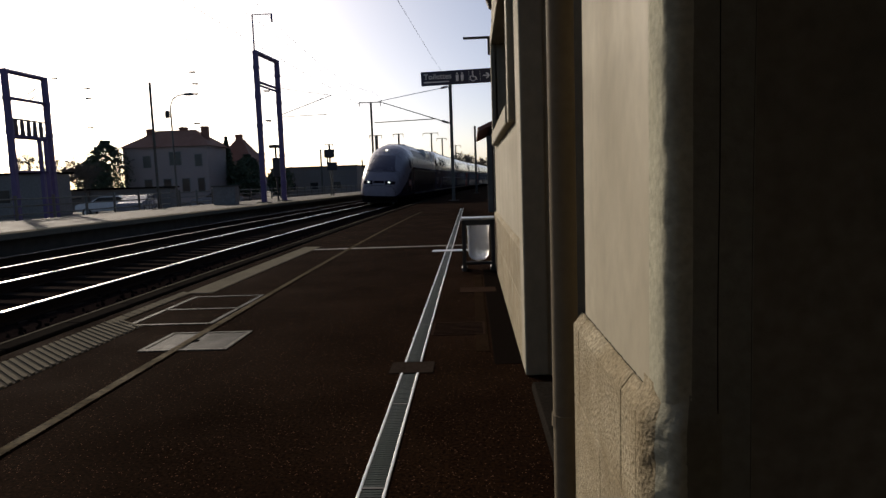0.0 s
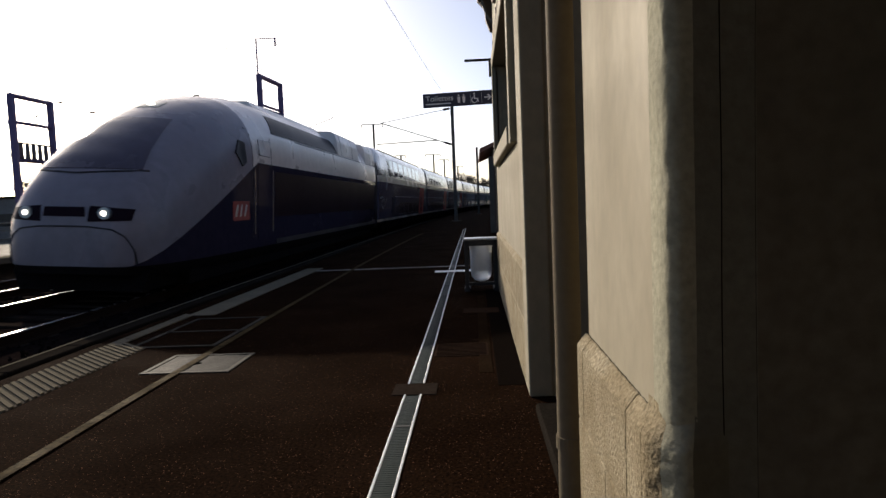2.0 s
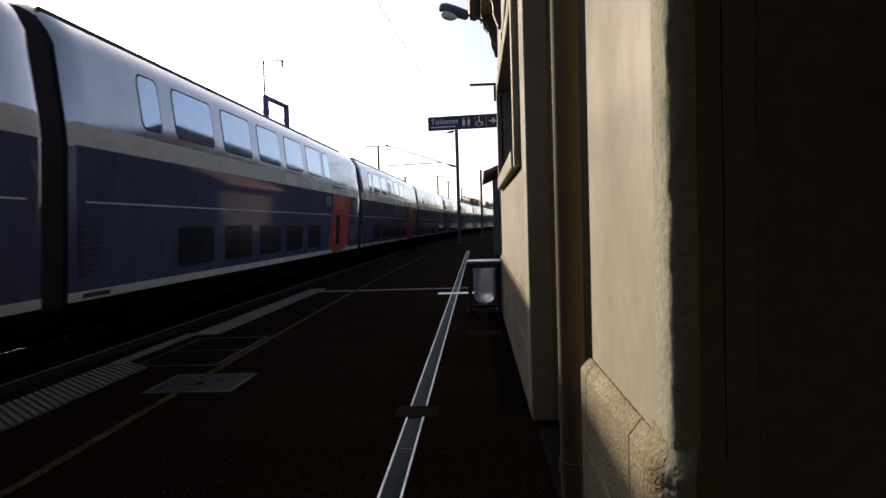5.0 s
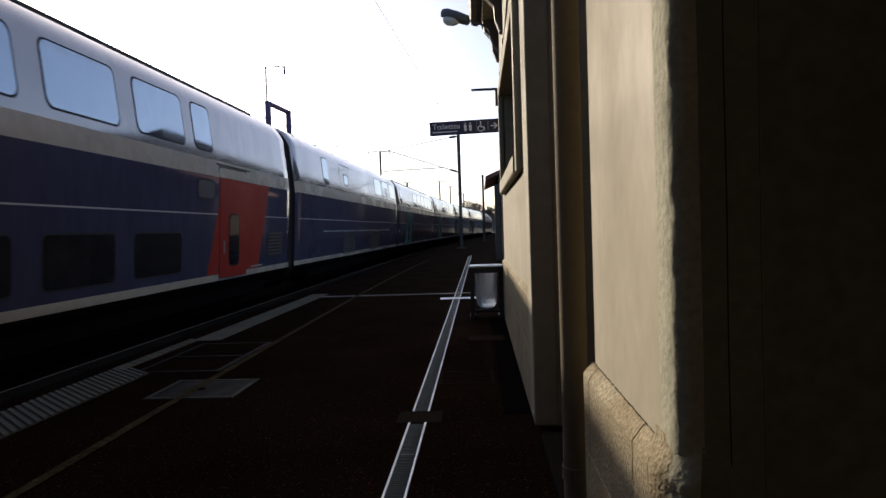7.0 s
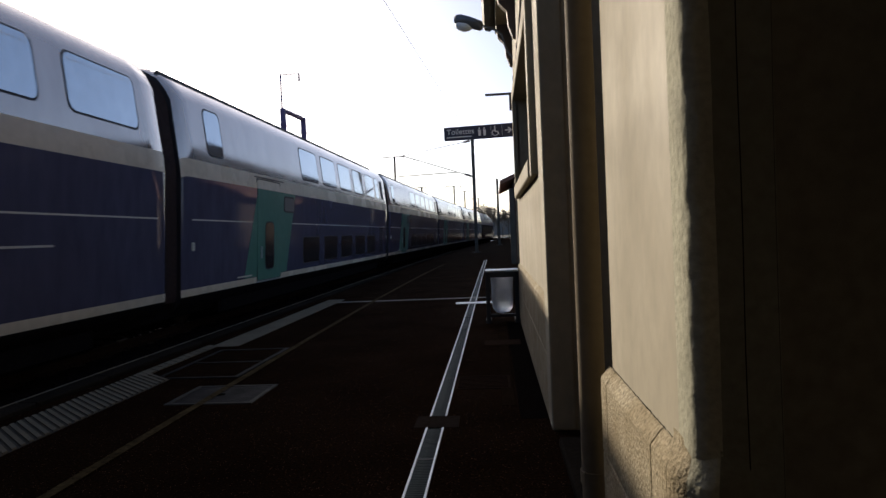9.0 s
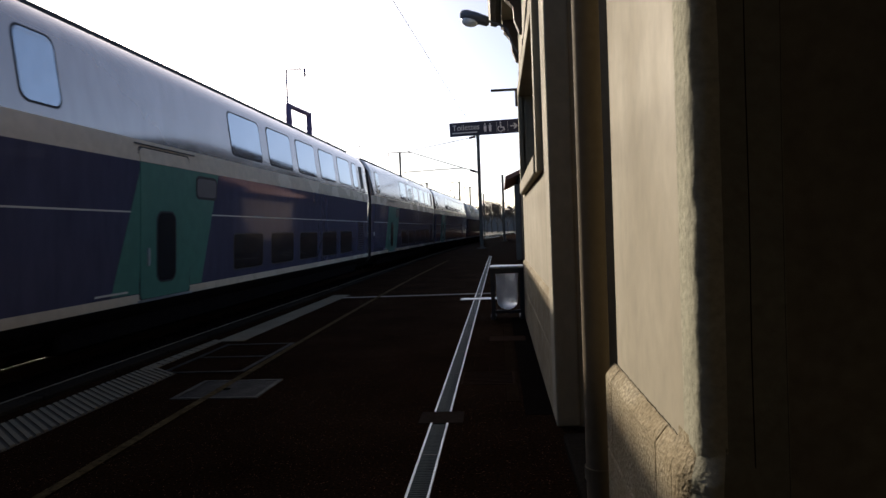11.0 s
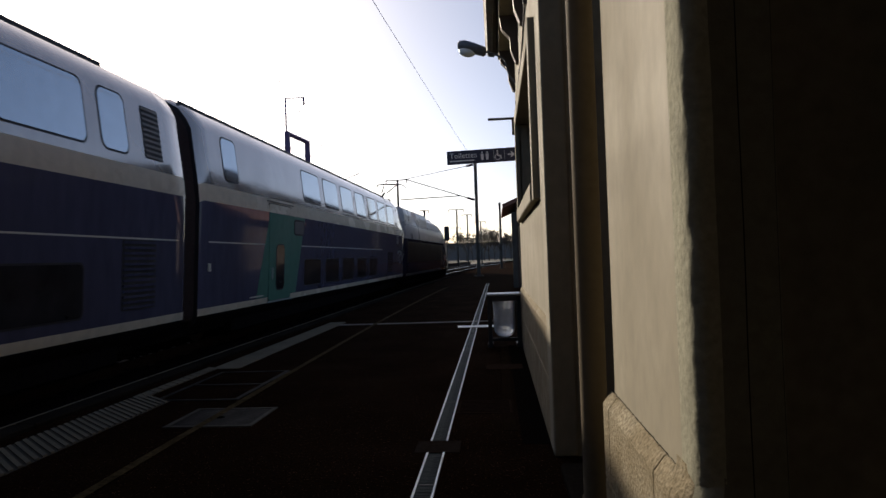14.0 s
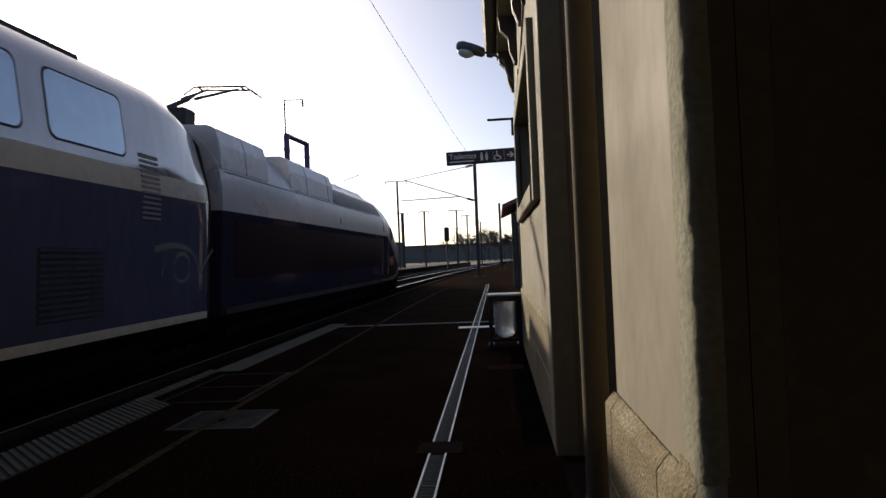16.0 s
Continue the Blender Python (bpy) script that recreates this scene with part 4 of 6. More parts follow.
def house(x0, x1, y0, y1, eaves, ridge, hip, chimneys, windows, label):
    ob = base("house", label=label, category="house")
    bm = B()
    box(bm, x0, x1, y0, y1, -0.45, eaves)
    part("wall", bm, HOUSE_WALL, ob)
    ym = (y0 + y1) / 2
    bm = B()
    a = [bm.verts.new(p) for p in ((x0 - 0.4, y0 - 0.4, eaves - 0.1), (x1 + 0.4, y0 - 0.4, eaves - 0.1), (x1 + 0.4, y1 + 0.4, eaves - 0.1), (x0 - 0.4, y1 + 0.4, eaves - 0.1), (x0 + hip, ym, ridge), (x1 - hip, ym, ridge))]
    for f in ((0, 1, 5, 4), (1, 2, 5), (2, 3, 4, 5), (3, 0, 4), (0, 3, 2, 1)):
        bm.faces.new([a[k] for k in f])
    part("roof", bm, ROOF_TILE, ob)
    for x, y, z in chimneys:
        bm = B()
        box(bm, x - 0.45, x + 0.45, y - 0.3, y + 0.3, eaves, z, 0.02)
        box(bm, x - 0.52, x + 0.52, y - 0.37, y + 0.37, z - 0.3, z - 0.12)
        part("chimney", bm, ROOF_TILE, ob, "brick chimney stack")
    for x, z, w, h in windows:
        gable_window(ob, x, y0, z, w, h)
    return ob


house(-44.4, -33.4, 83.0, 90.5, 6.9, 9.2, 2.9, ((-42.0, 86, 9.4), (-38.0, 87, 9.6), (-34.7, 86, 9.5)), ((-41.3, 0.9, 1.1, 1.9), (-38.8, 0.9, 1.1, 1.9), (-36.4, 0.9, 1.1, 1.9), (-34.4, 0.9, 1.0, 1.9), (-41.3, 4.2, 1.1, 1.6), (-37.6, 4.4, 1.6, 1.8), (-34.6, 4.2, 1.0, 1.6)), "two-storey rendered house with a tiled hipped roof and chimneys")
house(-35.5, -31.0, 92.0, 98.0, 5.2, 8.6, 2.0, ((-33.4, 95, 9.0),), ((-33.2, 2.8, 1.0, 1.4),), "smaller tiled house behind the rendered one")
sheds = ((-64.0, -34.2, 51.5, 55.0, 3.1, "long low dark shed beyond the tracks"), (-29.5, -17.5, 101.0, 109.0, 4.2, "low grey warehouse beside the line"), (-52.0, -30.0, 64.5, 66.0, 1.7, "dark boundary wall by the road"), (-36.0, -18.0, 118.0, 128.0, 4.6, "flat-roofed grey depot far along the line"))
for x0, x1, y0, y1, z, label in sheds:
    ob = base("shed", label=label, category="building")
    bm = B()
    box(bm, x0, x1, y0, y1, -0.45, z - 0.15)
    part("wall", bm, DULL_WALL, ob)
    bm = B()
    box(bm, x0 - 0.25, x1 + 0.25, y0 - 0.25, y1 + 0.25, z - 0.15, z, 0.02)
    part("roof", bm, UNDERFRAME, ob)
    if x1 - x0 < 30:
        for k in range(int((x1 - x0) / 3.5)):
            gable_window(ob, x0 + 1.8 + 3.5 * k, y0, 0.6, 1.4, min(1.2, z - 1.4))

fence = base("yard_fence", label="dark post-and-panel fence behind the far platform", category="fence")
for k in range(34):
    y = 12 + 2.4 * k
    x = axis_x(y) - 12.6
    bm = B()
    box(bm, -0.05, 0.05, -0.05, 0.05, -0.45, 1.25, 0.01, m=pose(x, y, 0))
    part("post", bm, MAST_STEEL, fence)
    bm = B()
    x2 = axis_x(y + 2.4) - 12.6
    for z in (0.1, 0.45, 0.8, 1.1):
        rod(bm, (x, y, z), (x2, y + 2.4, z), 0.03, seg=4)
    part("rail", bm, MAST_STEEL, fence)


def parked_car(x, y, turn, paint, label):
    ob = base("parked_car", pose(x, y, -0.45, 0, 0, turn), label=label, category="car")
    bm = B()
    side = [(-2.1, 0.35), (-2.15, 0.75), (-2.0, 0.92), (-1.1, 1.0), (-0.5, 1.42), (0.9, 1.46), (1.75, 1.05), (2.1, 0.95), (2.15, 0.4)]
    prism(bm, side, -0.85, 0.85)
    bmesh.ops.bevel(bm, geom=list(bm.edges), offset=0.06, segments=2, affect="EDGES")
    part("body", bm, paint, ob, smooth=True)
    bm = B()
    prism(bm, [(-0.95, 1.03), (-0.5, 1.36), (0.85, 1.39), (1.5, 1.06)], -0.87, 0.87)
    part("window", bm, GLASS, ob)
    for a in (-1.35, 1.35):
        for b in (-0.8, 0.8):
            bm = B()
            rod(bm, (a, b - 0.1, 0.31), (a, b + 0.1, 0.31), 0.31, seg=16)
            wheel = part("wheel", bm, RUBBER, ob)
            bm = B()
            rod(bm, (a, b - 0.11, 0.31), (a, b + 0.11, 0.31), 0.18, seg=12)
            part("rim", bm, GALVANISED, wheel)
    return ob


parked_car(-27.0, 48.0, 15, CAR_WHITE, "white car parked on the road behind the far platform")
parked_car(-24.3, 47.0, 100, CAR_GREY, "grey car parked beside the white one")
parked_car(-21.5, 55.0, 20, CAR_GREY, "grey car parked by the fence")

cab = base("equipment_cabinet", label="pale-topped equipment cabinet on the far platform", category="cabinet")
bm = B()
box(bm, -15.2, -13.9, 38.2, 38.9, 0.26, 1.35, 0.02)
part("body", bm, DULL_WALL, cab)
bm = B()
box(bm, -15.28, -13.82, 38.12, 38.98, 1.35, 1.42, 0.02)
part("top", bm, CONCRETE, cab)
for x, y in ((-16.5, 34.1),):
    pole = mast("telegraph_pole", x, y, 0.27, 6.85, 0.05, "slim dark pole standing on the far platform")
post = base("street_lamp", label="tall slim street lamp with a curved arm", category="street lamp")
bm = B()
rod(bm, (-18.4, 40.5, -0.4), (-18.4, 40.5, 6.4), 0.07, 0.05)
part("pole", bm, MAST_STEEL, post)
bm = B()
tube(bm, [(-18.4, 40.5, 6.4), (-18.25, 40.5, 6.8), (-17.9, 40.5, 7.05), (-17.5, 40.5, 7.1)], 0.04)
part("arm", bm, MAST_STEEL, post)
bm = B()
bmesh.ops.create_uvsphere(bm, u_segments=10, v_segments=6, radius=1.0, matrix=pose(-17.2, 40.5, 7.1) @ Matrix.Diagonal((0.4, 0.14, 0.1, 1)))
part("lamp_head", bm, LAMP_HOUSING, post)
bm = B()
box(bm, -18.75, -18.5, 40.4, 40.6, 5.7, 6.15, 0.03)
part("loudspeaker", bm, IRON, post)

sig = base("railway_signal", label="dark railway signal head on a post far along the line", category="signal")
bm = B()
rod(bm, (-6.8, 92, -0.4), (-6.8, 92, 4.2), 0.1)
part("post", bm, MAST_STEEL, sig)
bm = B()
box(bm, -7.15, -6.45, 91.8, 92.2, 3.6, 5.6, 0.1)
part("head", bm, IRON, sig)
for x, y, z in ((-12.2, 57.0, 4.3), (-12.0, 57.0, 3.2)):
    s = base("signal_board", label="small dark square signal board on a post", category="sign")
    bm = B()
    rod(bm, (x, y, 0.2), (x, y, z), 0.05)
    part("post", bm, MAST_STEEL, s)
    bm = B()
    box(bm, x - 0.45, x + 0.45, y - 0.08, y - 0.04, z - 0.7, z, 0.02)
    part("board", bm, IRON, s)

sig = base("railway_signal", label="slim dark signal post with a hooded top on the far platform", category="signal")
bm = B()
rod(bm, (-13.1, 44.2, 0.2), (-13.1, 44.2, 4.0), 0.07)
part("post", bm, IRON, sig)
bm = B()
box(bm, -13.34, -12.86, 44.05, 44.35, 1.9, 3.2, 0.05)
part("signal_case", bm, IRON, sig)
bm = B()
box(bm, -13.5, -12.7, 44.0, 44.4, 3.85, 4.05, 0.04)
part("hood", bm, IRON, sig)

bridge = base("road_bridge", label="dark road bridge on piers across the line", category="bridge")
bm = B()
box(bm, -75, 70, 276, 282, 5.2, 6.3, 0.05)
part("deck", bm, DULL_WALL, bridge)
bm = B()
box(bm, -75, 70, 275.9, 276.1, 6.3, 7.2)
part("parapet", bm, MAST_STEEL, bridge)
for k in range(13):
    x = -72 + 8.0 * k
    bm = B()
    box(bm, x - 0.4, x + 0.4, 276.5, 281.5, -0.45, 5.2)
    part("pier", bm, DULL_WALL, bridge)
ob = base("embankment_wall", label="long pale retaining wall behind the bridge", category="wall")
bm = B()
box(bm, -130, 60, 330, 332, -0.45, 6.4)
part("wall", bm, DULL_WALL, ob)


# ---- trees ----
def bare_tree(x, y, z0, tall, seed, label, levels=5):
    r = random.Random(seed)
    ob = base("bare_tree", label=label, category="tree")
    trunk, twigs = B(), B()

    def grow(p, way, length, rad, depth):
        q = p + way * length
        rod(trunk if depth < 2 else twigs, p, q, max(rad, tall * 0.002), max(rad * 0.65, tall * 0.0017), seg=6 if depth < 2 else 3, caps=False)
        if depth == levels:
            return
        for _ in range(3 if depth < levels - 1 else 5):
            side = Vector((r.uniform(-1, 1), r.uniform(-1, 1), r.uniform(-0.15, 0.9)))
            grow(q if r.random() < 0.7 else p.lerp(q, r.uniform(0.5, 0.95)), (way + side * 1.0).normalized(), length * r.uniform(0.62, 0.88), rad * 0.55, depth + 1)
    grow(Vector((x, y, z0)), Vector((r.uniform(-0.08, 0.08), 0, 1)).normalized(), tall * 0.22, tall * 0.02, 0)
    part("trunk", trunk, BARK, ob)
    part("crown", twigs, BARK, ob)


def evergreen(x, y, z0, tall, wide, seed, label, conic=True):
    r = random.Random(seed)
    ob = base("evergreen_tree", label=label, category="tree")
    bm = B()
    rod(bm, (x, y, z0), (x, y, z0 + tall * 0.9), tall * 0.025, 0.03, seg=7)
    for k in range(14):
        h = tall * (0.2 + 0.05 * k)
        a = k * 2.4
        w = wide * (0.5 if not conic else 0.55 * (1 - k / 16))
        rod(bm, (x, y, z0 + h), (x + w * math.cos(a), y + w * math.sin(a), z0 + h + w * 0.3), 0.06, 0.02, seg=4)
    part("trunk", bm, BARK, ob)
    vs, fs = [], []
    for k in range(6500):
        h = r.random() ** 0.8
        reach = wide * 0.5 * ((1.05 - h) if conic else math.sqrt(max(0.05, 1 - (2 * h - 0.9) ** 2))) * (0.75 + 0.5 * noise.noise((k * 0.03, h * 5, seed)))
        a, d = r.uniform(0, math.tau), reach * math.sqrt(r.uniform(0.15, 1.0))
        c = Vector((x + d * math.cos(a), y + d * math.sin(a), z0 + tall * (0.12 + 0.9 * h)))
        u, v = Vector((r.uniform(-1, 1), r.uniform(-1, 1), r.uniform(-1, 1))).normalized() * 0.17, Vector((r.uniform(-1, 1), r.uniform(-1, 1), r.uniform(-1, 1))).normalized() * 0.1
        vs += [c - u, c + v, c + u, c - v]
        fs.append((4 * k, 4 * k + 1, 4 * k + 2, 4 * k + 3))
    me = bpy.data.meshes.new("crown")
    me.from_pydata([tuple(v) for v in vs], [], fs)
    me.materials.append(LEAF)
    new("crown", me).parent = ob


evergreen(-45.5, 81.0, -0.45, 8.0, 6.5, 1, "dense dark evergreen tree beside the house", False)
evergreen(-48.5, 83.0, -0.45, 6.2, 6.0, 2, "bushy dark evergreen near the house", False)
evergreen(-33.5, 90.0, -0.45, 8.6, 4.0, 3, "pointed dark conifer behind the house")
evergreen(-30.0, 88.0, -0.45, 6.0, 5.0, 4, "low dark evergreen shrubbery by the house", False)
evergreen(-26.5, 91.0, -0.45, 4.6, 4.5, 5, "low dark evergreen shrubbery by the line", False)
for k, (x, y, h) in enumerate(((-42, 60, 7.4), (-38.5, 60, 6.4), (-36.4, 61, 6.6), (-50, 61, 8.0), (-38, 64, 6.0), (-18, 242, 11), (-11, 247, 14.5), (-6.5, 238, 14.5), (-2.5, 243, 15.5), (1.5, 245, 14.5), (5.5, 240, 13.5), (-26, 253, 9), (-9, 256, 12), (-4.5, 251, 13), (-0.5, 254, 12), (3.5, 258, 12.5), (8, 250, 12))):
    bare_tree(x, y, -0.45, h, 20 + k, "leafless winter tree with fine branches", 6)
bm = B()
vs, fs = [], []
r = random.Random(9)
for k in range(14000):
    x = r.uniform(-200, 90)
    y = 360 + r.uniform(0, 30)
    z = r.random() ** 2 * (7 + 4 * noise.noise((x * 0.03, 0, 0)))
    c = Vector((x, y, z))
    u, v = Vector((r.uniform(-1, 1), 0, r.uniform(-1, 1))) * 0.7, Vector((r.uniform(-1, 1), 0, r.uniform(-1, 1))) * 0.6
    vs += [tuple(c - u), tuple(c + v), tuple(c + u), tuple(c - v)]
    fs.append((4 * k, 4 * k + 1, 4 * k + 2, 4 * k + 3))
bm.free()
me = bpy.data.meshes.new("far_woods")
me.from_pydata(vs, [], fs)
me.materials.append(LEAF)
tagged(new("far_woods", me), "distant dark band of woods on the horizon", "woods", kind="stuff")

# ---- the train ----
# Each car's own space: y along the train with the front at the negative end, x towards the platform, z up from the rails.
SIDE = [(1.30, 0.36), (1.42, 0.50), (1.45, 0.60), (1.45, 0.72), (1.45, 2.55), (1.415, 2.85), (1.262, 3.8), (1.18, 3.95), (1.03, 4.14), (0.8, 4.26), (0.45, 4.32), (0.0, 4.34)]
SIDE_MATS = [3, 3, 1, 0, 1, 4, 4, 4, 4, 4, 4]


def side_x(z):
    for (x0, z0), (x1, z1) in itertools.pairwise(SIDE):
        if z0 <= z <= z1:
            return x0 + (x1 - x0) * (z - z0) / (z1 - z0)
    return 1.45


def flanks(name, outline, at_x, mat, parent, proud, label, deep):
    """A panel on each flank, from an outline of (y, z); the one towards the platform is returned."""
    made = []
    for s in (1, -1):
        bm = B()
        outer = [bm.verts.new((s * (at_x(y, z) + proud), y, z)) for y, z in outline]
        inner = [bm.verts.new((s * (at_x(y, z) - deep), y, z)) for y, z in outline]
        bm.faces.new(outer)
        for k in range(len(outline)):
            j = (k + 1) % len(outline)
            bm.faces.new((outer[k], outer[j], inner[j], inner[k]))
        made.append(part(name, bm, mat, parent, label))
    return made[0]


def skin(name, outline, mat, parent, proud=0.004, label="", deep=0.012):
    return flanks(name, outline, lambda y, z: side_x(z), mat, parent, proud, label, deep)


def band(outline, w):
    """Grows an outline of (y, z) about its middle by w metres each way."""
    cy, cz = sum(p[0] for p in outline) / len(outline), sum(p[1] for p in outline) / len(outline)
    ay, az = max(abs(p[0] - cy) for p in outline), max(abs(p[1] - cz) for p in outline)
    return [(cy + (y - cy) * (1 + w / ay), cz + (z - cz) * (1 + w / az)) for y, z in outline]


def shape(y0, y1, z0, z1, r):
    return [((y0 + y1) / 2 + a, (z0 + z1) / 2 + b) for a, b in rounded(y1 - y0, z1 - z0, r)]


def upper_window(car, y0, y1, z0=3.0, z1=3.78):
    out = shape(y0, y1, z0, z1, 0.12)
    seal = skin("window_seal", band(out, 0.028), RUBBER, car, 0.003)
    skin("pane", out, MIRROR_GLASS, seal, 0.007)


def lower_window(car, y0, y1, z0=0.87, z1=1.51):
    out = shape(y0, y1, z0, z1, 0.08)
    seal = skin("window_seal", band(out, 0.025), RUBBER, car, 0.003)
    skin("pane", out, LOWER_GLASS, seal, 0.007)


def louvre(car, y0, y1, z0, z1, mat):
    frame_ = skin("louvre_panel", shape(y0, y1, z0, z1, 0.03), RUBBER, car, 0.002)
    n_ = int((z1 - z0) / 0.07)
    for k in range(n_):
        z = z0 + (z1 - z0) * (k + 0.3) / n_
        skin("slat", [(y0 + 0.03, z), (y1 - 0.03, z), (y1 - 0.03, z + 0.035), (y0 + 0.03, z + 0.035)], mat, frame_, 0.014)


def door_unit(car, y0, mat, panel, pane, sign_at):
    """A plug door 1.4 m wide with its coloured slanting surround; panel: its edges below and above."""
    y1 = y0 + 1.4
    lb, lt, rt, rb = panel
    skin("colour_panel", [(lb, 0.73), (rb, 0.73), (rt, 2.545), (lt, 2.545)], mat, car, 0.003, "coloured slanting door panel")
    d = skin("door", [(y0 + 0.05, 0.64), (y1 - 0.05, 0.64), (y1, 0.7), (y1, 2.545), (y0, 2.545), (y0, 0.7)], mat, car, 0.012, "coloured plug door")
    skin("door_head", [(y0, 2.552), (y1, 2.552), (y1, 2.69), (y1 - 0.06, 2.74), (y0 + 0.06, 2.74), (y0, 2.69)], CREAM, d, 0.012, "cream upper strip of the door")
    skin("door_seal", band(shape(y0, y1, 0.64, 2.74, 0.07), 0.022), RUBBER, car, 0.006)
    skin("door_window", shape(pane - 0.03, pane + 0.53, 0.84, 1.88, 0.15), RUBBER, d, 0.016)
    skin("door_pane", shape(pane, pane + 0.5, 0.87, 1.85, 0.13), GLASS, d, 0.019)
    skin("handle", shape(y0 + 0.16, y0 + 0.22, 1.1, 1.35, 0.02), GALVANISED, d, 0.03)
    skin("step_edge", [(y0 - 0.05, 0.6), (y1 + 0.05, 0.6), (y1 + 0.05, 0.63), (y0 - 0.05, 0.63)], GALVANISED, car, 0.03)
    skin("rain_strip", [(y0 - 0.1, 2.78), (y1 + 0.2, 2.78), (y1 + 0.2, 2.8), (y0 - 0.1, 2.8)], RUBBER, car, 0.02)
    box_ = skin("display", shape(sign_at, sign_at + 0.76, 2.1, 2.48, 0.1), RUBBER, car, 0.008, "small destination display")
    skin("display_glass", shape(sign_at + 0.04, sign_at + 0.72, 2.14, 2.44, 0.08), STRIP_GREY, box_, 0.011)


def emblem(car, y0):
    """A pale arching swoosh, an oval ring under it and a tick."""
    bm = B()

    def stroke(points, w0, w1):
        n_ = len(points) - 1
        for k, ((a, b), (c, d)) in enumerate(itertools.pairwise(points)):
            wa, wb = w0 + (w1 - w0) * k / n_, w0 + (w1 - w0) * (k + 1) / n_
            q = [bm.verts.new((1.455, y, z)) for y, z in ((y0 + a, b - wa), (y0 + a, b + wa), (y0 + c, d + wb), (y0 + c, d - wb))]
            bm.faces.new(q)
    stroke([(0.0, 1.745), (0.14, 1.77), (0.4, 1.805), (0.7, 1.81), (0.95, 1.78), (1.15, 1.72), (1.28, 1.63), (1.36, 1.5), (1.43, 1.34)], 0.055, 0.02)
    stroke([(0.34, 1.79), (0.3, 1.68), (0.27, 1.55), (0.22, 1.36)], 0.03, 0.018)
    stroke([(0.84 + 0.27 * math.cos(radians(a)), 1.47 + 0.22 * math.sin(radians(a))) for a in range(30, 400, 15)], 0.034, 0.024)
    stroke([(1.43, 1.34), (1.62, 1.52), (1.78, 1.65), (1.95, 1.77)], 0.022, 0.03)
    bmesh.ops.solidify(bm, geom=list(bm.faces), thickness=0.006)
    part("emblem", bm, LOGO_WHITE, car, "pale swept emblem")


def bogie(car, y):
    ob = None
    bm = B()
    box(bm, -1.2, 1.2, y - 1.9, y + 1.9, 0.55, 0.75, 0.03)
    for s in (-1, 1):
        box(bm, s * 1.12 - 0.08, s * 1.12 + 0.08, y - 1.9, y + 1.9, 0.24, 0.7, 0.03)
    ob = part("bogie", bm, UNDERFRAME, car)
    for d in (-1.5, 1.5):
        bm = B()
        for s in (-0.7525, 0.7525):
            rod(bm, (s - 0.065, y + d, 0.46), (s + 0.065, y + d, 0.46), 0.46, seg=22)
        rod(bm, (-0.75, y + d, 0.46), (0.75, y + d, 0.46), 0.08)
        part("wheelset", bm, RAIL_RUST, ob)
        bm = B()
        for s in (-1, 1):
            rod(bm, (s * 0.9, y + d, 0.5), (s * 1.22, y + d, 0.5), 0.16, seg=10)
        part("axle_box", bm, UNDERFRAME, ob)


